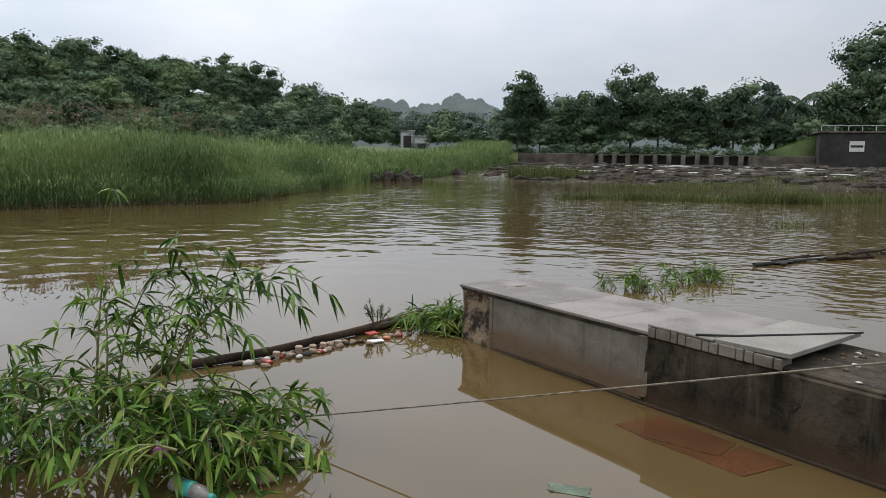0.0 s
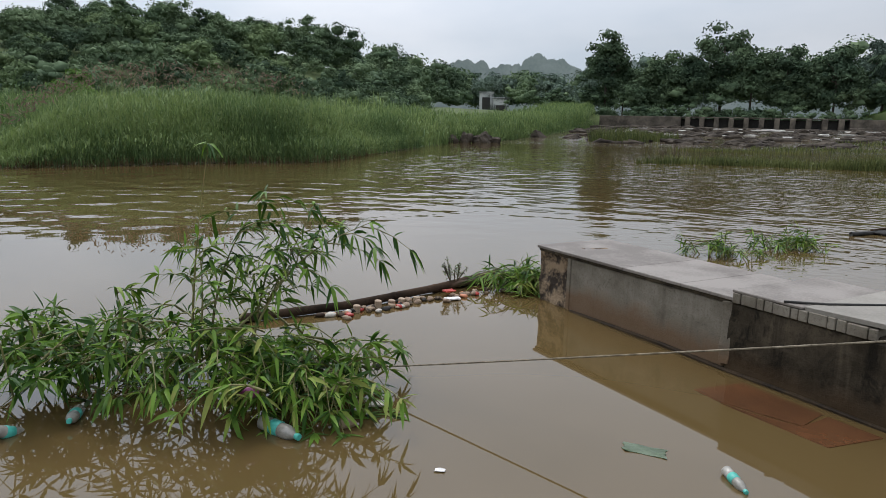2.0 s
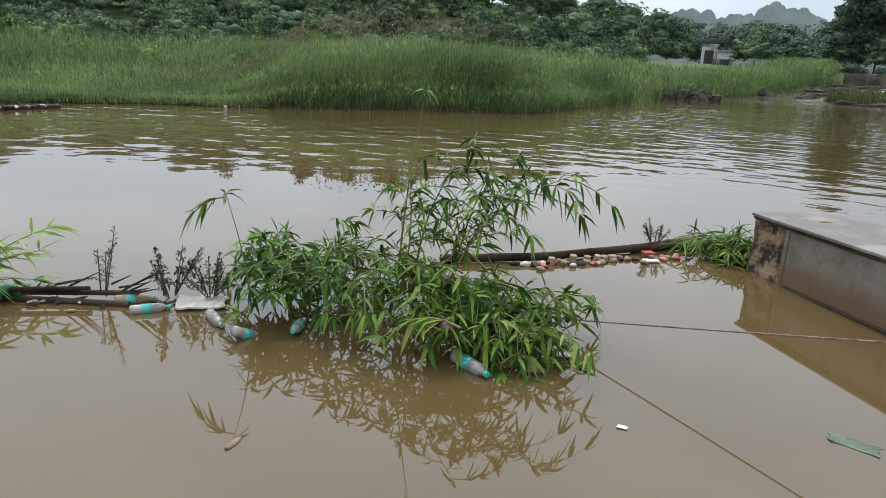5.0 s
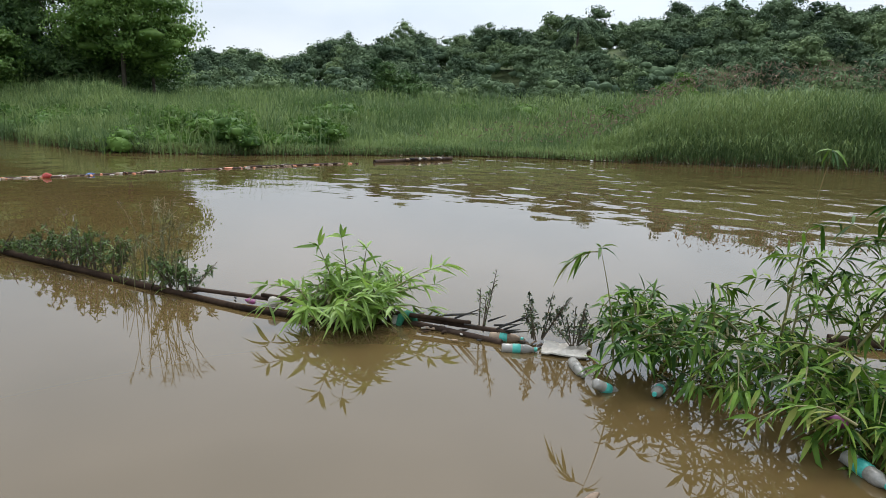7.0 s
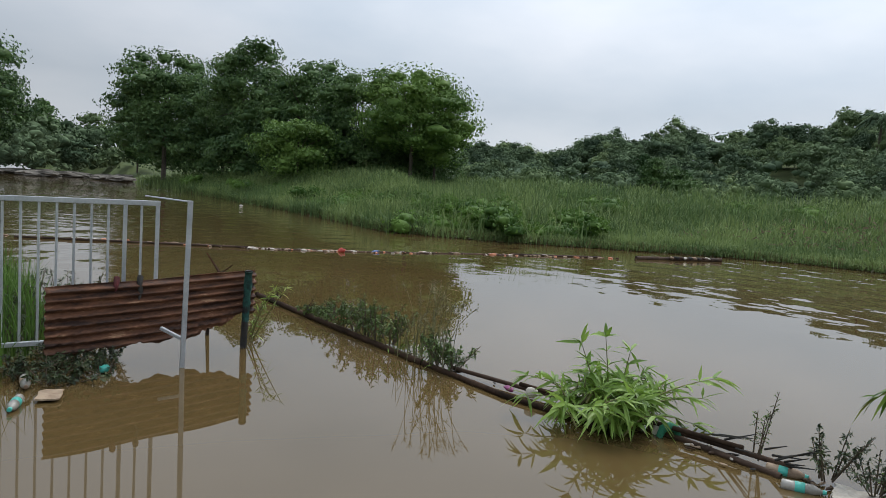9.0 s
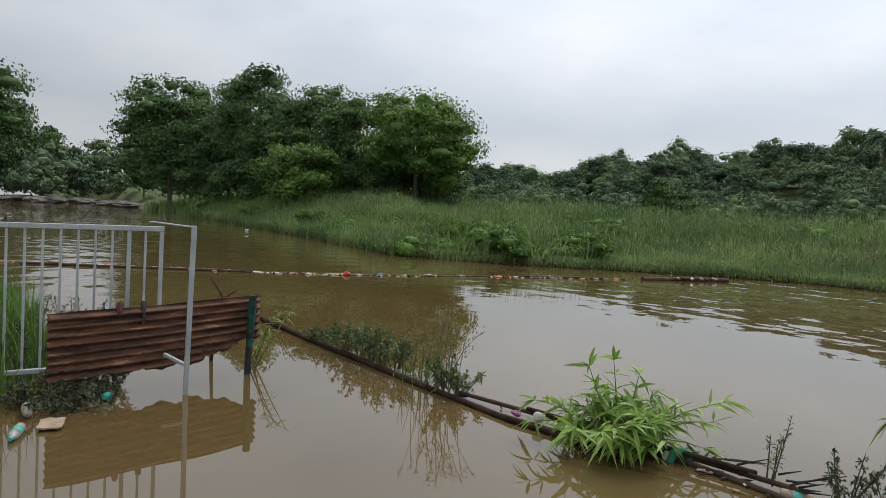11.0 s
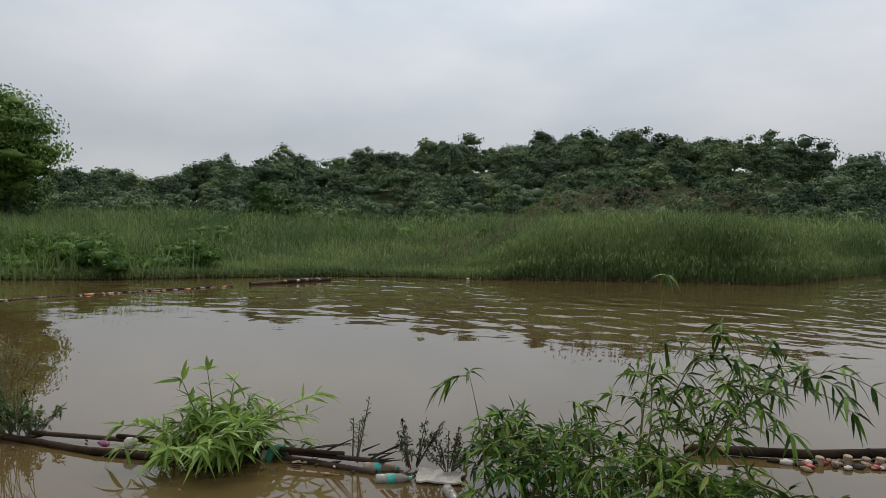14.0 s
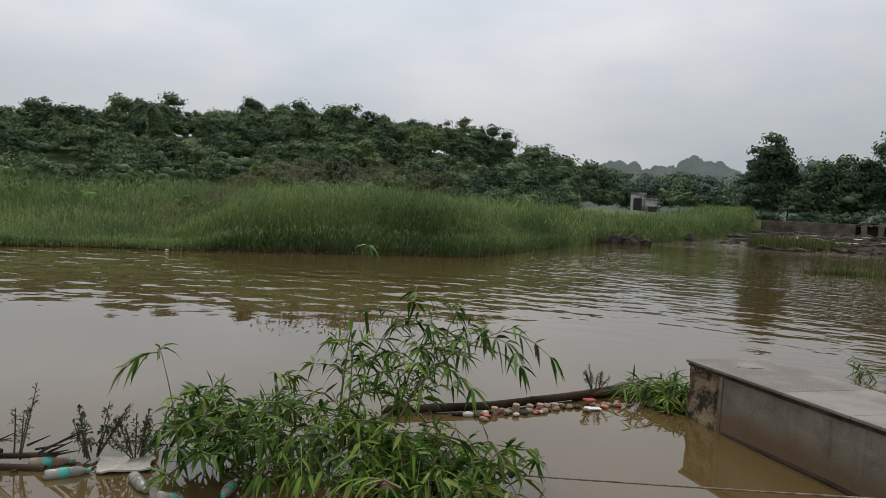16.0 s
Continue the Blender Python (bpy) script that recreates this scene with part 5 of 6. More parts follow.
def wispy(at, seed, n, height, label, plume=True):
    """A tuft of tall thin seeding grass."""
    rnd = random.Random(seed)
    top = thing("grass_clump", at, label, "grass", "weeds on the booms")
    bm = bmesh.new()
    for k in range(n):
        a, r0 = rnd.uniform(-0.7, 1.0), rnd.uniform(0, 0.22)
        h, out = height * rnd.uniform(0.55, 1.0), rnd.uniform(0.05, 0.55) * height
        b0 = Vector((rnd.gauss(0, 0.14), rnd.gauss(0, 0.07), 0))
        d = Vector((math.cos(a), math.sin(a), 0))
        pts = [b0 + d * out * t_ ** 2 + Vector((0, 0, h * (t_ - 0.12 * t_ ** 3))) for t_ in (0, 0.3, 0.6, 0.85, 1.0)]
        tube(bm, pts, [0.0044, 0.0040, 0.0034, 0.0028, 0.0020], 3, cap=False)
        if plume:
            for j in range(9):
                p = pts[3].lerp(pts[4], rnd.random())
                tube(bm, [p, p + Vector((rnd.gauss(0.03, 0.03), rnd.gauss(0, 0.03), rnd.gauss(0.0, 0.03)))], [0.003, 0.002], 3, cap=False)
    tagged(part("stalk", bm, M_STRAW, top), kind="stuff")
    b = np.zeros((26, 3)) + np.random.default_rng(seed).normal(size=(26, 3)) * [0.16, 0.08, 0.0]
    d = np.random.default_rng(seed + 1).normal(size=(26, 3)) * [0.5, 0.5, 0.2] + [0, 0, 1.0]
    v, f = long_leaves(b, d, RNG.uniform(0.15, 0.36, 26), np.full(26, 0.010), RNG.uniform(0.1, 0.6, 26))
    cloud("blades", v, f, M_BAMBOO_LEAF, top)["kind"] = "stuff"
    return top


wispy((-6.70, 1.26, 0.02), 71, 17, 1.05, "tall wispy seeding grass on the floating boom")
wispy((-6.48, 1.36, 0.02), 72, 12, 0.95, "tall wispy seeding grass on the floating boom")
wispy((-7.0, 1.12, 0.02), 73, 16, 0.55, "short green grass on the floating boom", False)


def rope(name, points, radius, material, label):
    bm = bmesh.new()
    pts = [Vector(p) for p in points]
    path, rad = [], []
    for i in range(len(pts) - 1):
        p0, p1, p2, p3 = pts[max(i - 1, 0)], pts[i], pts[i + 1], pts[min(i + 2, len(pts) - 1)]
        n = max(6, int((p2 - p1).length / 0.03))
        for k in range(n):
            t_ = k / n
            path.append(0.5 * ((2 * p1) + (p2 - p0) * t_ + (2 * p0 - 5 * p1 + 4 * p2 - p3) * t_ * t_ + (3 * p1 - p0 - 3 * p2 + p3) * t_ ** 3))
            rad.append(radius * (1.0 + 0.16 * (len(rad) % 2)))
    path.append(pts[-1])
    rad.append(radius)
    tube(bm, path, rad, 7)
    return tagged(part(name, bm, material, smooth=True), label, "rope", "ropes")


rope("rope", [(-1.5, 4.36, 0.02), (-0.98, 4.195, 0.112), (0.88, 3.615, 0.55), (2.74, 3.03, 1.0), (4.6, 2.45, 1.45)], 0.0050, M_ROPE, "twisted pale rope stretched above the water")
knot = bmesh.new()
bmesh.ops.create_icosphere(knot, subdivisions=2, radius=0.022)
knot = tagged(part("rope_knot", knot, M_ROPE_DARK, smooth=True), "dark knot tied round the rope", "knot")
knot.location = (-0.98, 4.195, 0.110)


# ---- steel fence, rusted sheet and post ----
def bar(bm, a, b, w, d=None):
    a, b = Vector(a), Vector(b)
    z = (b - a).normalized()
    side = z.cross(Vector((0, 0, 1)))
    side = side.normalized() if side.length > 0.05 else Vector((0.25, -0.97, 0)).normalized()
    m = Matrix((side, z.cross(side), z)).transposed().to_4x4()
    m.translation = (a + b) / 2
    L = (b - a).length
    d = d or w
    return box(bm, -w / 2, w / 2, -d / 2, d / 2, -L / 2, L / 2, 0.003, m)


def build_fence():
    top = thing("steel_fence", (-6.74, -1.31, 0), "galvanised steel railing leaning over the river edge", "fence")
    u = Vector((0.19, -0.982, 0))
    L = 3.4
    part("top_rail", bar(bmesh.new(), (0, 0, 1.445), u * L + Vector((0, 0, 1.40)), 0.045), M_GALV, top)
    part("bottom_rail", bar(bmesh.new(), u * 0.42 + Vector((0, 0, 0.20)), u * L + Vector((0, 0, 0.06)), 0.04), M_GALV, top)
    n = 26
    for k in range(n):
        p = u * (0.02 + (L - 0.04) * k / (n - 1)) + Vector((0, 0, 0))
        zt = 1.43 - 0.045 * k / (n - 1)
        zb = 0.25 - 0.17 * k / (n - 1)
        w = 0.034 if k in (0, 2) else 0.021
        part("upright", bar(bmesh.new(), p + Vector((0, 0, zb)), p + Vector((0, 0, zt)), w), M_GALV, top)
    post = thing("steel_post", (-6.43, -1.045, 0), "bare galvanised steel post standing in the water", "post")
    part("shaft", bar(bmesh.new(), (0, 0, -0.5), (0.0, 0.03, 1.50), 0.042), M_GALV, post)
    part("top_bar", bar(bmesh.new(), (0, 0.03, 1.49), (-0.5, -0.42, 1.50), 0.03, 0.012), M_GALV, post)
    part("bracket", bar(bmesh.new(), (0.0, 0.0, 0.26), (-0.12, -0.20, 0.33), 0.03), M_GALV, post)


build_fence()


def rail_cloth():
    """A wet grey garment folded over the top rail, its ends hanging."""
    u, across = Vector((0.19, -0.982, 0)), Vector((0.982, 0.19, 0))
    n_u, n_v = 26, 30
    verts, faces = [], []
    for i in range(n_u + 1):
        s_ = i / n_u
        drop = 0.30 + 0.07 * math.sin(s_ * 9) + 0.10 * (s_ < 0.35)
        for j in range(n_v + 1):
            t_ = 2 * j / n_v - 1
            hang = max(0.0, abs(t_) - 0.12) / 0.88
            fold = (0.018 * math.sin(s_ * 31 + 2 * t_) + 0.010 * math.sin(s_ * 13 + 5 * t_)) * min(1, hang * 3)
            side = math.copysign(0.028 * min(1.0, abs(t_) / 0.12) + 0.02 * hang, t_)
            squeeze = (s_ - 0.5) * 0.20 * (1 - 0.35 * hang)
            p = Vector((-6.463, -2.742, 1.452)) + u * squeeze + across * (side + fold) + Vector((0, 0, -hang * drop * (1.0 if t_ > 0 else 0.6)))
            verts.append(tuple(p))
    for i in range(n_u):
        for j in range(n_v):
            k = i * (n_v + 1) + j
            faces.append((k, k + n_v + 1, k + n_v + 2, k + 1))
    ob = cloud("grey_cloth", verts, faces, M_CLOTH, smooth=True)
    mod = ob.modifiers.new("thickness", "SOLIDIFY")
    mod.thickness = 0.004
    tagged(ob, "wet grey garment hung over the steel railing", "cloth")


rail_cloth()


def build_sheet():
    """Corrugated iron, ribs running along it, with a ragged lower edge."""
    a, b = Vector((-6.17, -2.08, 0)), Vector((-7.34, -0.43, 0))
    nx, nz = 60, 90
    along = b - a
    out = Vector((along.y, -along.x, 0)).normalized()
    rnd = random.Random(9)
    verts, faces = [], []
    for i in range(nx + 1):
        s_ = i / nx
        low = 0.155 + 0.03 * s_ + 0.16 * smooth(0.62, 1.0, s_) + 0.018 * math.sin(s_ * 37) + 0.015 * rnd.uniform(-1, 1)
        high = 0.73 + 0.055 * s_ + 0.006 * math.sin(s_ * 11)
        for j in range(nz + 1):
            z = low + (high - low) * j / nz
            rib = 0.021 * math.sin((z - 0.15 - 0.04 * s_) * 2 * math.pi / 0.074)
            p = a + along * s_ + out * (rib + 0.03 * math.sin(s_ * 4.0) - 0.02 * s_)
            verts.append((p.x, p.y, z))
    for i in range(nx):
        for j in range(nz):
            k = i * (nz + 1) + j
            faces.append((k, k + nz + 1, k + nz + 2, k + 1))
    ob = cloud("corrugated_sheet", verts, faces, M_RUST, smooth=True)
    mod = ob.modifiers.new("thickness", "SOLIDIFY")
    mod.thickness = 0.0025
    return tagged(ob, "rusty brown corrugated iron sheet tied to the fence", "sheet")


build_sheet()
post = thing("wooden_post", (-7.20, -0.55, 0), "blackened wooden post wrapped in green net", "post")
bm_ = bmesh.new()
tube(bm_, [(0, 0, -0.5), (0.02, 0.01, 0.2), (0.0, 0.02, 0.5), (0.03, 0.03, 0.80)], [0.036, 0.034, 0.032, 0.03], 9)
part("shaft", bm_, M_BLACK, post, smooth=True)
bm_ = bmesh.new()
tube(bm_, [(0.012, 0.014, 0.27), (0.010, 0.016, 0.31), (0.006, 0.018, 0.36), (0.0, 0.02, 0.46), (0.008, 0.022, 0.56), (0.016, 0.026, 0.66), (0.024, 0.028, 0.75), (0.03, 0.03, 0.79)], [0.034, 0.039, 0.035, 0.043, 0.036, 0.045, 0.036, 0.041], 9)
part("net_wrap", bm_, M_NET, post, "faded green net wrapped round the post", smooth=True)


def cloth(name, at, material, label, drop, seed):
    """A limp strip, rag and weed alike, hung over the upper edge of the sheet."""
    rnd = random.Random(seed)
    bm = bmesh.new()
    tube(bm, [(0.03, 0.02, 0.02), (0, 0, 0.035), (-0.02, -0.012, -0.03), (-0.03 + rnd.uniform(0, 0.02), -0.02, -drop * 0.6), (-0.028, -0.018, -drop)], [0.018, 0.028, 0.024, 0.02, 0.006], 7)
    ob = part(name, bm, material, smooth=True)
    ob.location, ob.rotation_euler = at, (0, 0, radians(145))
    return tagged(ob, label, "cloth", "rags on the sheet")


cloth("red_cloth", (-6.50, -1.61, 0.745), M_MAROON, "small dark red rag hung on the rusty sheet", 0.08, 1)
# a dark strand of hanging weed, made with the rag builder
cloth("hanging_weed", (-6.62, -1.44, 0.745), M_BLACK, "black wet weed hanging on the rusty sheet", 0.17, 2)
rg = random.Random(14)
bamboo("grass_sprig", (-7.50, -0.50, 0), [((rg.gauss(0, 0.03), rg.gauss(0, 0.03), 0.0), (rg.uniform(-0.1, 0.35), rg.uniform(0.1, 0.5), 1.0), rg.uniform(0.7, 0.95), rg.uniform(0.05, 0.25)) for _ in range(4)], "yellow-green grass sprig behind the netted post", M_BAMBOO_YOUNG, 61, (0.07, 0.13), 0.014, 0.6)
branch = bmesh.new()
tube(branch, [(-7.75, -0.95, -0.05), (-7.68, -0.92, 0.45), (-7.60, -0.84, 0.72), (-7.72, -0.98, 0.90)], [0.022, 0.018, 0.015, 0.006], 6)
tube(branch, [(-7.63, -0.87, 0.66), (-7.56, -0.70, 0.80)], [0.012, 0.004], 5)
tagged(part("branch", branch, M_POLE, smooth=True), "bare forked branch standing behind the sheet", "branch")


# ---- floating litter ----
def bottle(at, rz, tilt, label, length=0.24, wrap=M_TEAL, body=M_BOTTLE):
    """A plastic drinks bottle lying in the water."""
    top = thing("plastic_bottle", at, label, "bottle", "floating bottles")
    top.rotation_euler = (radians(90 + tilt), 0, radians(rz))
    k = length / 0.24
    one = Matrix.Identity(4)
    prof = [(0.024, -0.12), (0.033, -0.114), (0.034, -0.07), (0.031, -0.062), (0.034, -0.055), (0.033, 0.02), (0.034, 0.05), (0.030, 0.07), (0.016, 0.098), (0.0125, 0.104), (0.0125, 0.115)]
    bm = bmesh.new()
    spun(bm, [(r * k, z * k) for r, z in prof], one, 14)
    part("body", bm, body, top, smooth=True)
    bm = bmesh.new()
    spun(bm, [(0.0146 * k, 0.108 * k), (0.0152 * k, 0.112 * k), (0.0148 * k, 0.128 * k), (0.012 * k, 0.130 * k)], one, 14)
    part("cap", bm, wrap, top)
    bm = bmesh.new()
    spun(bm, [(0.0335 * k, -0.045 * k), (0.0352 * k, -0.043 * k), (0.0352 * k, 0.01 * k), (0.0335 * k, 0.012 * k)], one, 14)
    part("wrapper", bm, wrap, top, smooth=True)
    return top


bottle((-1.32, 3.36, 0.025), 62, 0, "cloudy plastic bottle with a teal wrapper in the water", 0.30)
bottle((-2.51, 3.29, 0.03), 25, -8, "cloudy plastic bottle with a teal wrapper in the water")
bottle((-2.72, 3.06, 0.012), 170, 28, "teal-wrapped plastic bottle floating neck down")
bottle((-3.06, 3.14, 0.02), 60, 0, "clear dented plastic bottle half under the water", 0.26, M_BOTTLE)
bottle((-3.56, 3.05, 0.02), 142, 0, "cloudy plastic bottle with a teal wrapper in the water", 0.25)
bottle((-3.80, 3.13, 0.02), 134, 0, "brown-stained plastic bottle with a teal wrapper in the water", 0.25, M_TEAL, M_CLAY)
bottle((1.05, 3.28, 0.015), 15, 4, "teal-wrapped water bottle floating beside the wall", 0.19)
bottle((-5.34, -2.02, 0.03), 95, 0, "crushed plastic bottle with a teal wrapper", 0.26)
bottle((-5.83, -2.11, 0.04), 110, 0, "crushed brown-stained plastic bottle", 0.26, M_CLAY)


def scrap(name, at, size, rz, material, label, category, seed, thick=0.012, group="floating litter"):
    """A crumpled flat piece of litter."""
    rnd = random.Random(seed)
    bm = bmesh.new()
    bmesh.ops.create_grid(bm, x_segments=7, y_segments=6, size=0.5)
    for v in bm.verts:
        q = Vector((v.co.x * 3 + seed, v.co.y * 3, seed * 0.3))
        v.co += noise.noise_vector(q) * 0.13
        v.co = Vector((v.co.x * size[0], v.co.y * size[1], abs(v.co.z) * size[2] * 2))
    ob = part(name, bm, material)
    sol = ob.modifiers.new("thickness", "SOLIDIFY")
    sol.thickness = thick
    ob.location, ob.rotation_euler = at, (0, 0, radians(rz))
    return tagged(ob, label, category, group)


def lump(name, at, size, material, label, category, seed, group="floating litter"):
    """A rounded crumpled piece of litter."""
    bm = bmesh.new()
    bmesh.ops.create_icosphere(bm, subdivisions=2, radius=0.5)
    for v in bm.verts:
        v.co *= 1 + 0.5 * noise.noise(v.co * 2.3 + Vector((seed * 1.7, 0, 0)))
        v.co = Vector((v.co.x * size[0], v.co.y * size[1], v.co.z * size[2]))
    ob = part(name, bm, material, smooth=True)
    ob.location, ob.rotation_euler = at, (0, 0, seed)
    return tagged(ob, label, category, group)


rubble_bits()
scrap("paper_sheet", (-3.38, 3.34, 0.02), (0.34, 0.26, 0.10), 40, M_PAPER, "soggy white paper lying on the boom", "paper", 3)
scrap("packet", (-0.88, 3.83, 0.02), (0.15, 0.06, 0.05), 20, M_PAPER, "white plastic packet by the cord", "packet", 5)
lump("plastic_bag", (-1.0, 3.52, 0.03), (0.13, 0.10, 0.09), M_CLAY, "grey crumpled bag at the water's edge", "bag", 6)
lump("purple_bag", (-1.52, 3.42, 0.20), (0.12, 0.10, 0.07), M_PURPLE, "purple crumpled bag caught in the bamboo", "bag", 7)
lump("plastic_bag", (-1.92, 2.05, 0.004), (0.11, 0.04, 0.025), M_CLAY, "dull knotted bag afloat on still water", "bag", 8)
scrap("leaf", (-0.387, 3.12, 0.006), (0.05, 0.03, 0.03), 0, M_WHITE, "small white scrap on the water", "scrap", 9, 0.003)
scrap("green_bag", (0.655, 3.55, 0.002), (0.22, 0.10, 0.04), -15, shader("green_film", (0.055, 0.085, 0.042), (0.11, 0.15, 0.085), 0.3, 9.0, 50.0, 0.3), "thin green plastic bag just under the surface", "bag", 10, 0.003)
scrap("wrapper", (-5.55, -1.86, 0.03), (0.24, 0.16, 0.05), 10, M_CLAY, "dull torn wrapper on wet leaves", "wrapper", 12)
lump("blue_wrapper", (-6.24, -1.64, 0.04), (0.14, 0.10, 0.06), M_TEAL, "faded blue wrapper under the fence", "wrapper", 13)
scrap("wrapper", (2.55, 3.80, 0.33), (0.06, 0.09, 0.02), 0, M_WHITE, "white and blue wrapper stuck to the wall", "wrapper", 14, 0.003)

stick2 = bmesh.new()
tube(stick2, [(-0.11, 0.02, 0.004), (0.0, 0.0, 0.012), (0.12, -0.03, 0.006)], [0.004, 0.006, 0.004], 6)
stick2 = tagged(part("stick", stick2, M_POLE_BROWN, smooth=True), "short wet stick floating beside the wall", "stick")
stick2.location = (1.42, 3.10, 0)

# a row of cork floats and litter along the right boom
rl = random.Random(12)
for k, (t_, hh) in enumerate([(0.10, 0.10), (0.22, 0.12), (0.30, 0.09), (0.36, 0.09), (0.45, 0.07)]):
    p = Vector((-1.72, 5.70, 0)).lerp(Vector((-0.42, 7.12, 0)), t_)
    bm_ = bmesh.new()
    spun(bm_, [(0.030, -0.03), (0.034, -0.025), (0.034, hh * 0.55), (0.028, hh * 0.6)], Matrix.Identity(4), 12)
    ob = tagged(part("cork_float", bm_, M_CLAY), "small tan cylindrical float beside the boom", "float", "floats beside the boom")
    ob.location, ob.rotation_euler = (p.x, p.y, 0.005), (0.1 * math.sin(k), 0.08, 0)
cols = [(M_CLAY, "tan"), (M_STONE_RAW, "brown"), (M_CLAY, "tan"), (M_REDP, "red"), (M_POLE_BROWN, "dark brown"), (M_CLAY, "tan"), (M_PAPER, "pale"), (M_STONE_RAW, "brown"), (M_ORANGE, "orange"), (M_CLAY, "tan"), (M_BLACK, "black")]
for k in range(60):
    t_ = rl.random()
    p = Vector((-1.85, 5.55, 0)).lerp(Vector((-0.25, 7.15, 0)), t_)
    mt, nm = cols[k % len(cols)]
    s_ = rl.uniform(0.03, 0.075)
    lump("litter", (p.x + rl.gauss(0.0, 0.05), p.y + rl.gauss(0, 0.05), 0.015), (s_ * 1.5, s_, s_ * 0.7), mt, nm + " scrap of litter against the boom", "litter", k + 20, "litter along the boom")
# broken stalks, bark and scraps caught along the left boom
for k in range(64):
    a_, b_ = ((-4.5, 2.66, 0), (-3.25, 3.42, 0)) if k < 40 else ((-8.8, 0.22, 0), (-5.0, 2.12, 0))
    p = Vector(a_).lerp(Vector(b_), rl.random())
    mt, nm = rl.choice([(M_POLE_BROWN, "brown"), (M_STONE_RAW, "dull brown"), (M_PAPER, "pale"), (M_BLACK, "black"), (M_CLAY, "tan"), (M_POLE, "dark")])
    s_ = rl.uniform(0.012, 0.032)
    lump("litter", (p.x + rl.gauss(0, 0.07), p.y + rl.gauss(0, 0.06), 0.015), (s_ * rl.uniform(1.5, 5), s_, s_ * 0.7), mt, nm + " scrap of drift caught on the boom", "litter", 900 + k, "drift along the left boom")
scrap("red_packet", (-0.86, 6.66, 0.05), (0.11, 0.08, 0.06), 40, M_REDP, "red crumpled packet against the boom", "packet", 33)
scrap("packet", (-0.80, 6.48, 0.02), (0.15, 0.08, 0.04), 30, M_WHITE, "white packet against the boom", "packet", 34)
lump("green_bag", (0.02, 7.28, 0.05), (0.2, 0.16, 0.14), M_NET, "green bag wedged at the wall end", "bag", 35)
lump("cup", (-6.28, 1.50, 0.05), (0.08, 0.08, 0.07), M_PAPER, "pale paper cup on the boom", "cup", 36)
lump("orange_wrapper", (-8.45, 0.56, 0.07), (0.16, 0.10, 0.08), M_ORANGE, "orange wrapper on the boom", "wrapper", 37)
lump("cloth", (-5.6, 1.78, 0.05), (0.14, 0.06, 0.04), M_PURPLE, "dull purple cloth tied round the poles", "cloth", 38)
lump("white_bag", (-5.38, 1.90, 0.08), (0.11, 0.07, 0.09), M_PAPER, "white bag snagged on the poles", "bag", 39)
for dx in (0.0, 0.07):
    bm_ = bmesh.new()
    tube(bm_, [(-0.03 + dx, -0.07, -0.01), (-0.02 + dx, -0.05, 0.06), (dx, 0.0, 0.085), (0.01 + dx, 0.05, 0.06), (0.02 + dx, 0.07, 0.0)], [0.024, 0.034, 0.036, 0.032, 0.022], 8)
    ob = tagged(part("net_lashing", bm_, M_LASH if dx else M_PAPER, smooth=True), ("green net lashing" if dx else "grey cloth lashing") + " round the boom poles", "lashing", "lashings")
    ob.location = (-4.56, 2.68, 0.01)

# the far floating line of debris
rf = random.Random(5)
LINE = [(-17.6, -8.5), (-17.5, -2.85), (-17.15, -0.5), (-17.3, 1.3), (-18.3, 5.2), (-19.0, 9.9)]
for k in range(280):
    s_ = rf.random() * (len(LINE) - 1)
    i = min(int(s_), len(LINE) - 2)
    x, y = (LINE[i][n] + (LINE[i + 1][n] - LINE[i][n]) * (s_ - i) for n in (0, 1))
    mt, nm = rf.choice([(M_PAPER, "pale"), (M_CLAY, "tan"), (M_POLE_BROWN, "brown"), (M_STONE_RAW, "dull brown"), (M_ORANGE, "orange"), (M_CLAY, "tan"), (M_POLE, "dark")])
    a = rf.uniform(0.04, 0.12)
    lump("litter", (x + rf.gauss(0, 0.10), y, 0.01), (a, a * rf.uniform(1, 3), a * 0.5), mt, nm + " scrap of litter on the far floating line", "litter", k + 100, "litter on the far line")
lump("red_drum", (-17.25, 1.36, 0.04), (0.12, 0.20, 0.13), M_REDP, "red plastic float on the far line", "float", 301)
lump("blue_bag", (-17.5, 2.25, 0.03), (0.08, 0.22, 0.07), M_BLUE, "blue bag on the far line", "bag", 302)
pole("far_pole", [(-17.2, -0.5, 0.0), (-17.3, 1.3, 0.0), (-18.3, 5.2, 0.0), (-18.6, 7.0, 0.0)], 0.030, M_POLE_BROWN, "thin bamboo pole on the far floating line", "poles of the far line")
pole("far_pole", [(-17.3, -6.0, 0.02), (-17.2, -0.9, 0.02)], 0.03, M_POLE_BROWN, "brown bamboo pole on the far floating line", "poles of the far line")
pole("far_pole", [(-18.5, 6.3, 0.02), (-18.9, 9.3, 0.02)], 0.035, M_POLE_BROWN, "thin bamboo pole on the far floating line", "poles of the far line")
pole("far_pole", [(-19.1, 10.6, 0.03), (-19.5, 13.9, 0.05)], 0.07, M_POLE_BROWN, "brown log drifting near the reeds", "poles of the far line")
for k in range(10):
    lump("litter", (-19.2 - 0.03 * k, 11.9 + 0.18 * k, 0.08), (0.13, 0.22, 0.10), [M_CLAY, M_BLACK, M_POLE_BROWN, M_PAPER, M_BLACK][k % 5], "litter piled on the drifting log", "litter", 400 + k, "litter on the far line")
lump("white_bottle", (-40.2, -2.2, 0.04), (0.2, 0.2, 0.10), M_WHITE, "white bottle near the reeds", "bottle", 420)
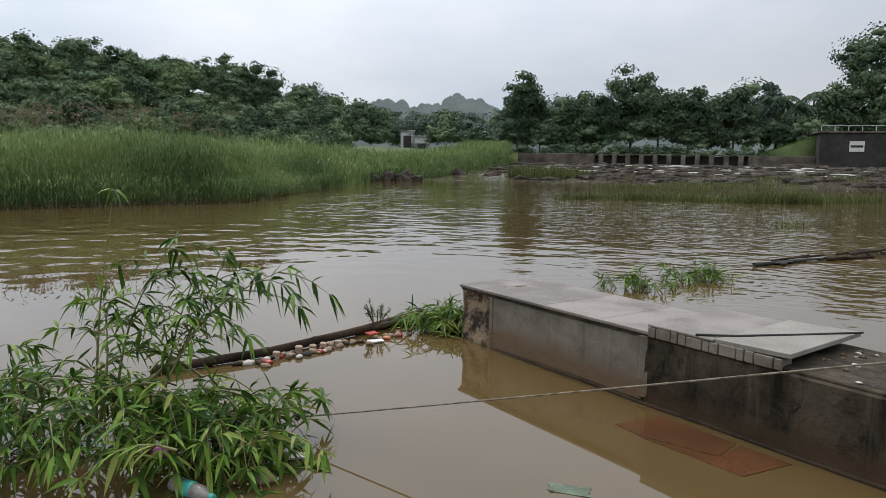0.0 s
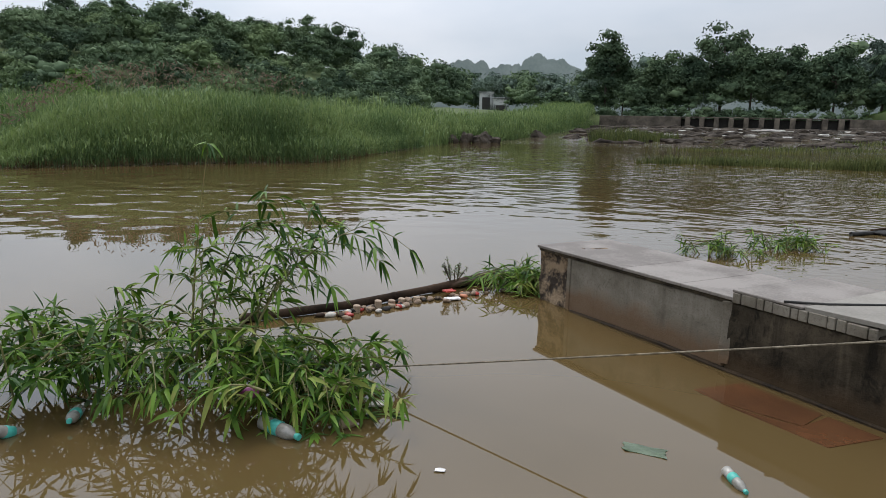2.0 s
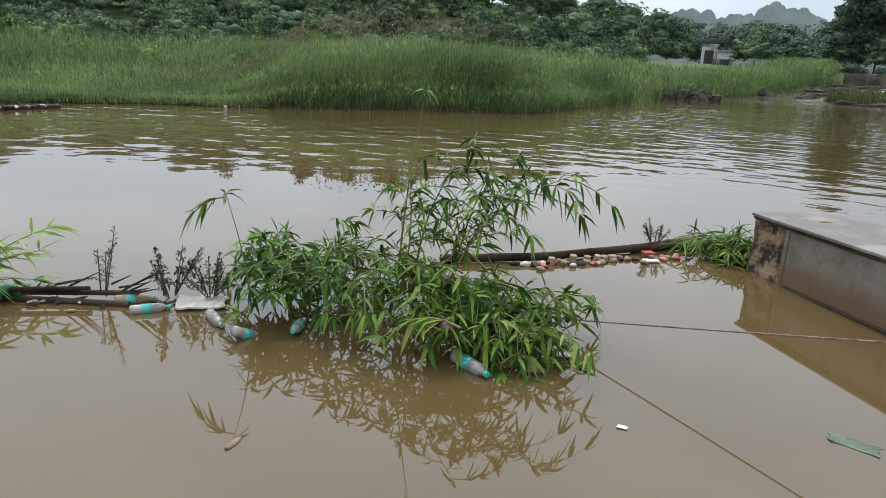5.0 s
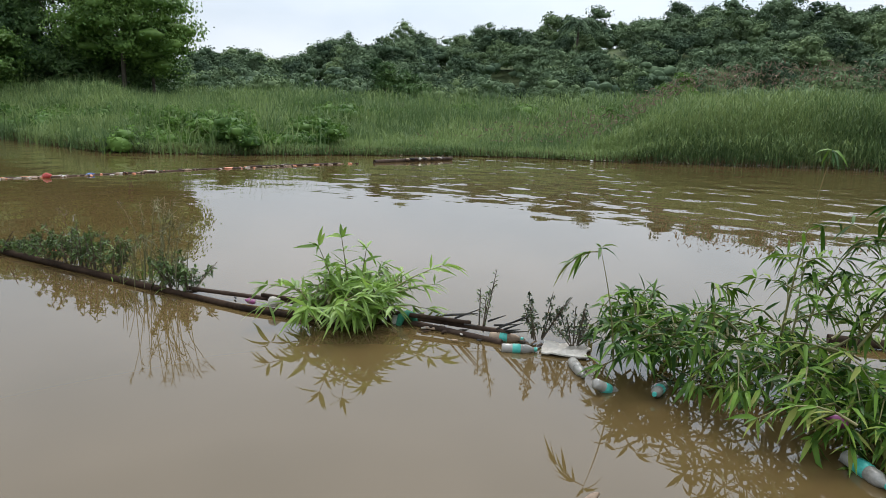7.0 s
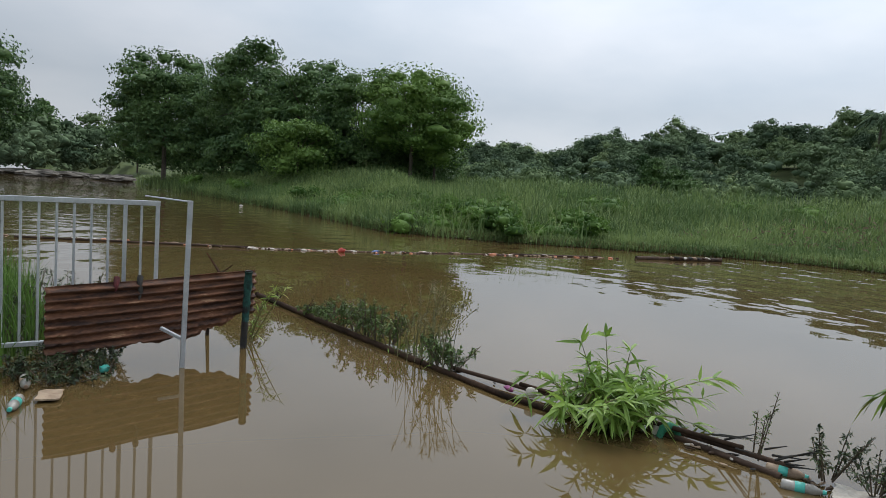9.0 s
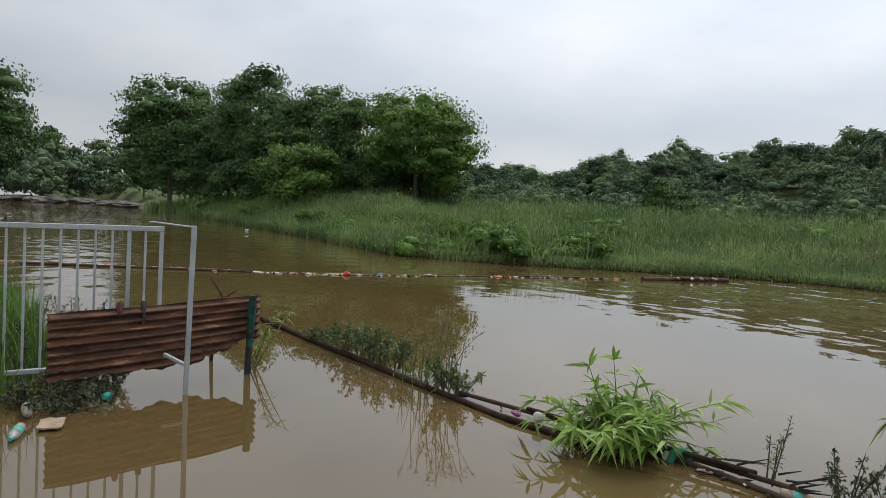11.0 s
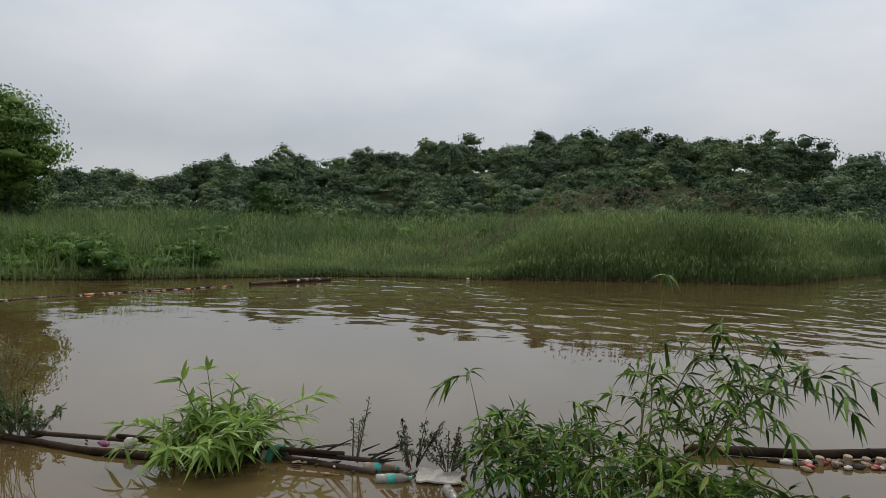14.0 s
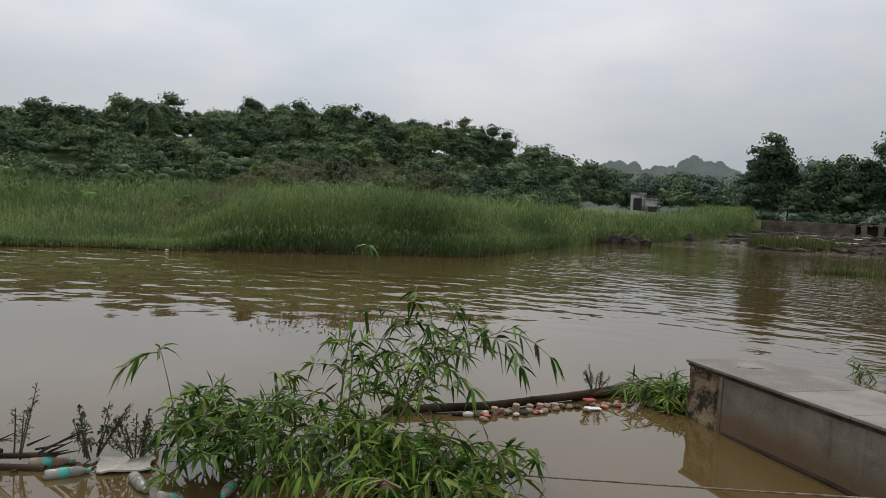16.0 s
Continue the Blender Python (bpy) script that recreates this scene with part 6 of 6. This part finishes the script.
lump("white_bottle", (-17.6, 18.9, 0.03), (0.14, 0.10, 0.07), M_WHITE, "white bottle near the reeds", "bottle", 421)

# ---- rocks, right-hand drift and far structures ----
def rock(at, size, seed, label="dark weathered river rock", group="river rocks"):
    bm = bmesh.new()
    bmesh.ops.create_icosphere(bm, subdivisions=3, radius=0.5)
    for v in bm.verts:
        q = v.co * 2.0 + Vector((seed * 3.3, seed, 0))
        v.co *= 1 + 0.55 * noise.noise(q) + 0.25 * noise.noise(q * 2.7)
        v.co = Vector((v.co.x * size[0], v.co.y * size[1], v.co.z * size[2]))
    ob = part("rock", bm, M_ROCK_PALE if "bend" in group else M_ROCK)
    ob.location = at
    return tagged(ob, label, "rock", group)


rock((-6.6, 69.6, 0.2), (2.1, 1.5, 1.5), 1)
rock((-8.4, 69.2, 0.2), (1.3, 1.4, 1.6), 2)
rock((-9.9, 68.6, 0.1), (1.6, 1.3, 1.2), 3)
rock((-5.4, 70.4, 0.1), (1.2, 1.2, 1.2), 5)
rock((-1.6, 89.5, 0.3), (2.4, 2.0, 2.0), 4)
rr_ = random.Random(77)
for k in range(80):
    az_, r_ = rr_.uniform(-34, -4), rr_.uniform(78, 138)
    p_ = polar(az_, r_, 2.05 * float(smooth(66, 140, r_)))
    s_ = rr_.uniform(0.5, 1.7)
    rock((p_.x, p_.y, p_.z), (s_ * 1.9, s_, s_ * 0.75), 10 + k, "dark wet rock in the rapids", "rocks in the rapids")
for k in range(38):
    az_, r_ = rr_.uniform(101.5, 114), rr_.uniform(86, 112)
    p_ = polar(az_, r_, 0.1)
    s_ = rr_.uniform(1.0, 3.0)
    rock((p_.x, p_.y, 0.25), (s_, s_ * 1.8, s_ * 0.34), 80 + k, "broad grey rock slab at the river bend", "rock slabs at the bend")


def grass_islands():
    xy, hs = [], []
    for cx, cy, rx, ry, n, h in [(5.6, 36.6, 1.2, 0.5, 260, 0.8), (8.0, 37.5, 2.2, 1.2, 700, 0.8), (10.5, 37.5, 2.5, 1.5, 1300, 0.85), (13.2, 36.5, 2.2, 1.3, 900, 0.8), (15.2, 36.0, 1.8, 1.0, 1000, 1.1), (16.8, 36.0, 1.4, 0.8, 700, 1.3), (19.5, 38, 2.4, 1.5, 500, 0.9), (24, 41, 4, 2, 700, 0.9), (9.9, 21.3, 0.6, 0.25, 60, 0.3), (8, 84, 3.5, 6, 1500, 2.6), (12, 88, 3.5, 5, 1200, 1.8), (16, 62, 6, 2, 700, 0.6), (26, 70, 7, 3, 900, 0.7), (40, 84, 9, 4, 800, 0.8)]:
        a, r = RNG.uniform(0, 6.28, n), np.sqrt(RNG.uniform(0, 1, n))
        xy.append(np.stack([cx + rx * r * np.cos(a), cy + ry * r * np.sin(a)], 1))
        hs.append(h * 0.65 * RNG.uniform(0.3, 1.1, n))
    xy, hs = np.concatenate(xy), np.concatenate(hs)
    r = np.hypot(xy[:, 0], xy[:, 1])
    grass("islet_grass", xy, hs, np.interp(r, [20, 40, 100], [0.02, 0.035, 0.09]), 0.7, M_ISLET, "low olive grass on mid-river shoals", z=2.0 * smooth(66, 140, r) - 0.02)


grass_islands()


def shoal_rubble():
    """Countless small stones and broken branches lying in the rapids."""
    pieces = []
    for k in range(2000):
        az, r = RNG.uniform(-36, -1.5), RNG.uniform(78, 139)
        if math.sin(az * 1.3 + r * 0.11) + math.sin(r * 0.37 + az * 0.5) < 0.45 and r < 134:
            continue
        s_ = RNG.uniform(0.2, 0.7)
        c = polar(az, r, 2.05 * float(smooth(66, 140, r)))
        v = ICO_V * RNG.uniform(0.6, 1.3, (len(ICO_V), 1)) * np.array([s_ * RNG.uniform(0.8, 2.6), s_, s_ * 0.55]) + np.array([c.x, c.y, c.z])
        pieces.append((v, ICO_F))
    v, f = joined(pieces)
    tagged(cloud("shoal_rubble", v, f, M_ROCK), "dark stones and drift scattered over the rapids", "rubble", kind="stuff")


shoal_rubble()


def white_water():
    """Broken strips of foam where the rapids run over the stones and under the sluices."""
    rows = [(-10.5, -24.0, 132, 138, 110), (-5, -30, 98, 130, 80)]
    pieces = []
    for a0, a1, r0, r1, n in rows:
        for _ in range(n):
            az, r = RNG.uniform(a1, a0), RNG.uniform(r0, r1)
            c = polar(az, r, 2.05 * float(smooth(66, 140, r)) + 0.02)
            long_, wide = RNG.uniform(0.6, 3.2), RNG.uniform(0.25, 0.9)
            v = ICO_V * RNG.uniform(0.6, 1.3, (len(ICO_V), 1)) * np.array([long_, wide, RNG.uniform(0.05, 0.16)]) + np.array([c.x, c.y, c.z])
            pieces.append((v, ICO_F))
    v, f = joined(pieces)
    tagged(cloud("white_water", v, f, M_FOAM, smooth=True), "white foam on the shallow rapids below the weir", "foam", kind="stuff")


white_water()


def drift(at, label, seed, n, size):
    rnd = random.Random(seed)
    shoots_ = []
    for k in range(n):
        a = rnd.uniform(0, 2 * math.pi)
        shoots_.append(((rnd.gauss(0, size[0]), rnd.gauss(0, size[1]), 0.0), (math.cos(a), math.sin(a), rnd.uniform(0.8, 2.6)), rnd.uniform(0.25, 0.5), rnd.uniform(0.2, 0.7)))
    return bamboo("floating_brush", at, shoots_, label, M_BAMBOO_LEAF, seed, (0.12, 0.24), 0.015, 0.8)


drift((2.45, 9.75, 0), "green leafy brush floating beyond the wall", 81, 20, (0.20, 0.09))
drift((3.65, 10.6, 0), "green leafy brush floating beyond the wall", 82, 30, (0.24, 0.12))
rd = random.Random(8)
for k in range(11):
    t_ = k / 11 + rd.uniform(-0.03, 0.03)
    x, y = 5.25 + 4.6 * t_, 12.35 + 3.0 * t_ + rd.gauss(0, 0.08)
    l_, a = rd.uniform(0.7, 1.9), rd.gauss(0.58, 0.07)
    z = 0.03 + rd.uniform(0, 0.06)
    pole("drift_stick", [(x, y, z), (x + l_ * math.cos(a), y + l_ * math.sin(a), z + rd.uniform(-0.03, 0.04))], rd.uniform(0.016, 0.036), rd.choice([M_BLACK, M_POLE, M_POLE_BROWN]), "dark broken branch in a drifting raft", "drift raft", 0.6)
for k in range(22):
    t_, s_ = rd.random(), rd.uniform(0.05, 0.15)
    lump("drift_clump", (5.3 + 5.2 * t_, 12.4 + 3.3 * t_ + rd.gauss(0, 0.07), 0.03), (s_ * 1.6, s_, s_ * rd.uniform(0.3, 0.7)), M_BLACK, "dark rotting weed along the log raft", "drift", 500 + k, "rotting weed")
wispy((9.9, 21.3, 0), 91, 14, 0.5, "thin grass on a small shoal", False)


def build_weir():
    """Concrete weir with piers and dark sluices, across the river."""
    a, b = polar(-3.9, 141), polar(-26.0, 141)
    u = (b - a).normalized()
    rz = math.degrees(math.atan2(u.y, u.x))
    L = (b - a).length
    top = thing("weir", (a.x, a.y, 0), "low concrete weir with piers and dark sluice openings", "weir")
    top.rotation_euler = (0, 0, radians(rz))
    z0, z1 = 1.0, 4.25
    s0, s1 = 15.2, 43.0
    part("solid_wall", box(bmesh.new(), 0, s0, -0.5, 2.5, z0, z1, 0.05), M_WEIR, top)
    part("sluice_back", box(bmesh.new(), s0, s1, 0.9, 2.5, z0, z1 - 0.35, 0.02), M_WEIR_DARK, top, "dark sluice recess")
    part("deck", box(bmesh.new(), s0 - 0.1, s1 + 0.1, -0.3, 2.4, z1 - 0.16, z1, 0.04), M_WEIR, top)
    part("sill", box(bmesh.new(), s0, s1, -1.4, 1.0, z0, 2.15, 0.05), M_WEIR, top)
    n = 11
    for k in range(n):
        x = s0 + (s1 - s0) * (k + 0.5) / n
        part("pier", box(bmesh.new(), x - 0.42, x + 0.42, -1.1, 1.2, z0, z1 - 0.15, 0.08), M_WEIR, top)
    part("wing_wall", box(bmesh.new(), s1, L, -0.6, 2.4, z0, z1 - 0.1, 0.05), M_WEIR, top)
    part("wing_ledge", box(bmesh.new(), s1, L, -2.2, -0.6, z0, 2.7, 0.05), M_WEIR, top)
    part("gate_tower", box(bmesh.new(), L, L + 16, -3, 6, z0, 8.2, 0.1), M_WEIR_DARK, top, "dark concrete abutment")
    part("tower_deck", box(bmesh.new(), L - 0.4, L + 16, -3.3, 6.2, 8.2, 8.5, 0.05), M_WEIR, top)
    for k in range(8):
        part("rail_post", box(bmesh.new(), L + k * 2.1, L + k * 2.1 + 0.12, -3.2, -3.08, 8.5, 9.5), M_GALV, top)
    part("rail", box(bmesh.new(), L, L + 15.5, -3.2, -3.1, 9.4, 9.52), M_GALV, top)
    sign = part("sign_board", box(bmesh.new(), L + 4.6, L + 6.9, -3.16, -3.05, 5.0, 6.8, 0.02), M_WHITE, top, "white notice board with a dark band")
    part("sign_band", box(bmesh.new(), L + 4.8, L + 6.7, -3.19, -3.165, 5.7, 6.1), M_WEIR_DARK, sign)


build_weir()


def embankment():
    """A grassy slope against the abutment."""
    a, b = polar(-26.0, 141), polar(-21.6, 145)
    c, d = polar(-22.2, 153), polar(-26.0, 150)
    z = [7.6, 4.0, 4.2, 8.4]
    low = [(p.x, p.y, 1.0) for p in (a, b, c, d)]
    hi = [(p.x, p.y, h) for p, h in zip((a, b, c, d), z)]
    ob = cloud("embankment", low + hi, [(4, 5, 6, 7), (0, 1, 5, 4), (1, 2, 6, 5), (2, 3, 7, 6), (3, 0, 4, 7)], M_GROUND)
    tagged(ob, "grassy slope beside the dark abutment", "slope", kind="structure")
    u, w = RNG.uniform(0, 1, 1800), RNG.uniform(0, 1, 1800)
    P = np.array(hi)
    q = (P[0] * (1 - u)[:, None] + P[1] * u[:, None]) * (1 - w)[:, None] + (P[3] * (1 - u)[:, None] + P[2] * u[:, None]) * w[:, None]
    grass("embankment_grass", q[:, :2], RNG.uniform(0.3, 0.8, 1800), np.full(1800, 0.1), 0.8, M_VINE, "short bright grass on the slope", 3, q[:, 2] - 0.2)


embankment()


def palm(az, r, el, label):
    """A coconut palm: a slim leaning trunk under a crown of drooping fronds."""
    p = polar(az, r)
    g = float(ground_height(p.x, p.y))
    h = math.tan(radians(el)) * r + 1.75 - g
    top = thing("palm_tree", (p.x, p.y, g - 0.2), label, "palm", "palms among the woods")
    bm = bmesh.new()
    tube(bm, [(0, 0, 0), (0.3, 0, h * 0.5), (0.5, 0, h - 1.6)], [0.28, 0.2, 0.16], 8)
    part("trunk", bm, M_BARK, top, smooth=True)
    rnd = random.Random(int(r + az * 7))
    bases, dirs, sizes = [], [], []
    for k in range(17):
        a = k * 2.4 + rnd.uniform(-0.2, 0.2)
        rise = rnd.uniform(-0.2, 1.3)
        out = Vector((math.cos(a), math.sin(a), 0))
        side = Vector((-math.sin(a), math.cos(a), 0))
        for j in range(13):
            t_ = (j + 1) / 13
            q = Vector((0.5, 0, h - 1.6)) + out * 3.2 * t_ + Vector((0, 0, 2.2 * rise * t_ - 2.6 * t_ * t_))
            for sgn in (-1, 1):
                bases.append(q)
                dirs.append(side * sgn + out * 0.6 + Vector((0, 0, -0.5)))
                sizes.append(1.1 * (1.1 - 0.6 * abs(t_ - 0.4)))
    v, f = long_leaves(np.array(bases), np.array(dirs), np.array(sizes), np.full(len(sizes), 0.22), np.full(len(sizes), 0.5))
    cloud("frond_crown", v, f, M_WOODS_DARK, top)


for az_, r_, el_ in [(-23.3, 150, 5.9), (-25.5, 153, 6.1), (-24.4, 149, 5.4), (44.6, 128, 7.9)]:
    palm(az_, r_, el_, "slim coconut palm standing among the trees")


def build_house():
    c = polar(4.7, 178)
    top = thing("pump_house", (c.x, c.y, 0), "small white flat-roofed building among distant trees", "building")
    top.rotation_euler = (0, 0, radians(5))
    part("tall_block", box(bmesh.new(), -3.6, -0.1, -1.5, 3, 2, 9.9, 0.05), M_HOUSEWALL, top)
    part("low_block", box(bmesh.new(), -0.1, 3.4, -2.2, 2, 2, 8.6, 0.05), M_HOUSEWALL, top)
    part("roof", box(bmesh.new(), -3.8, 0.1, -1.7, 3.2, 9.9, 10.2, 0.03), M_HOUSEWALL, top)
    part("roof", box(bmesh.new(), -0.3, 3.7, -2.4, 2.2, 8.6, 8.85, 0.03), M_HOUSEWALL, top)
    # solid near-black boxes painted as the unlit interior behind the openings
    part("shaded_doorway", box(bmesh.new(), -2.9, -0.9, -1.53, -1.3, 5.8, 8.8), M_WEIR_DARK, top)
    part("shaded_window", box(bmesh.new(), 0.6, 2.8, -2.23, -2.0, 5.4, 6.9), M_WEIR_DARK, top)


build_house()

# grass and weeds on the near bank under the fence
xy_ = np.stack([RNG.uniform(-12, -6.2, 9000), RNG.uniform(-6, -2.2, 9000)], 1)
xy_ = xy_[inside(LAND_NEAR, xy_[:, 0], xy_[:, 1])]
grass("bank_grass", xy_, RNG.uniform(0.2, 0.8, len(xy_)), RNG.uniform(0.008, 0.018, len(xy_)), 0.7, M_VINE, "fresh green grass on the near bank")
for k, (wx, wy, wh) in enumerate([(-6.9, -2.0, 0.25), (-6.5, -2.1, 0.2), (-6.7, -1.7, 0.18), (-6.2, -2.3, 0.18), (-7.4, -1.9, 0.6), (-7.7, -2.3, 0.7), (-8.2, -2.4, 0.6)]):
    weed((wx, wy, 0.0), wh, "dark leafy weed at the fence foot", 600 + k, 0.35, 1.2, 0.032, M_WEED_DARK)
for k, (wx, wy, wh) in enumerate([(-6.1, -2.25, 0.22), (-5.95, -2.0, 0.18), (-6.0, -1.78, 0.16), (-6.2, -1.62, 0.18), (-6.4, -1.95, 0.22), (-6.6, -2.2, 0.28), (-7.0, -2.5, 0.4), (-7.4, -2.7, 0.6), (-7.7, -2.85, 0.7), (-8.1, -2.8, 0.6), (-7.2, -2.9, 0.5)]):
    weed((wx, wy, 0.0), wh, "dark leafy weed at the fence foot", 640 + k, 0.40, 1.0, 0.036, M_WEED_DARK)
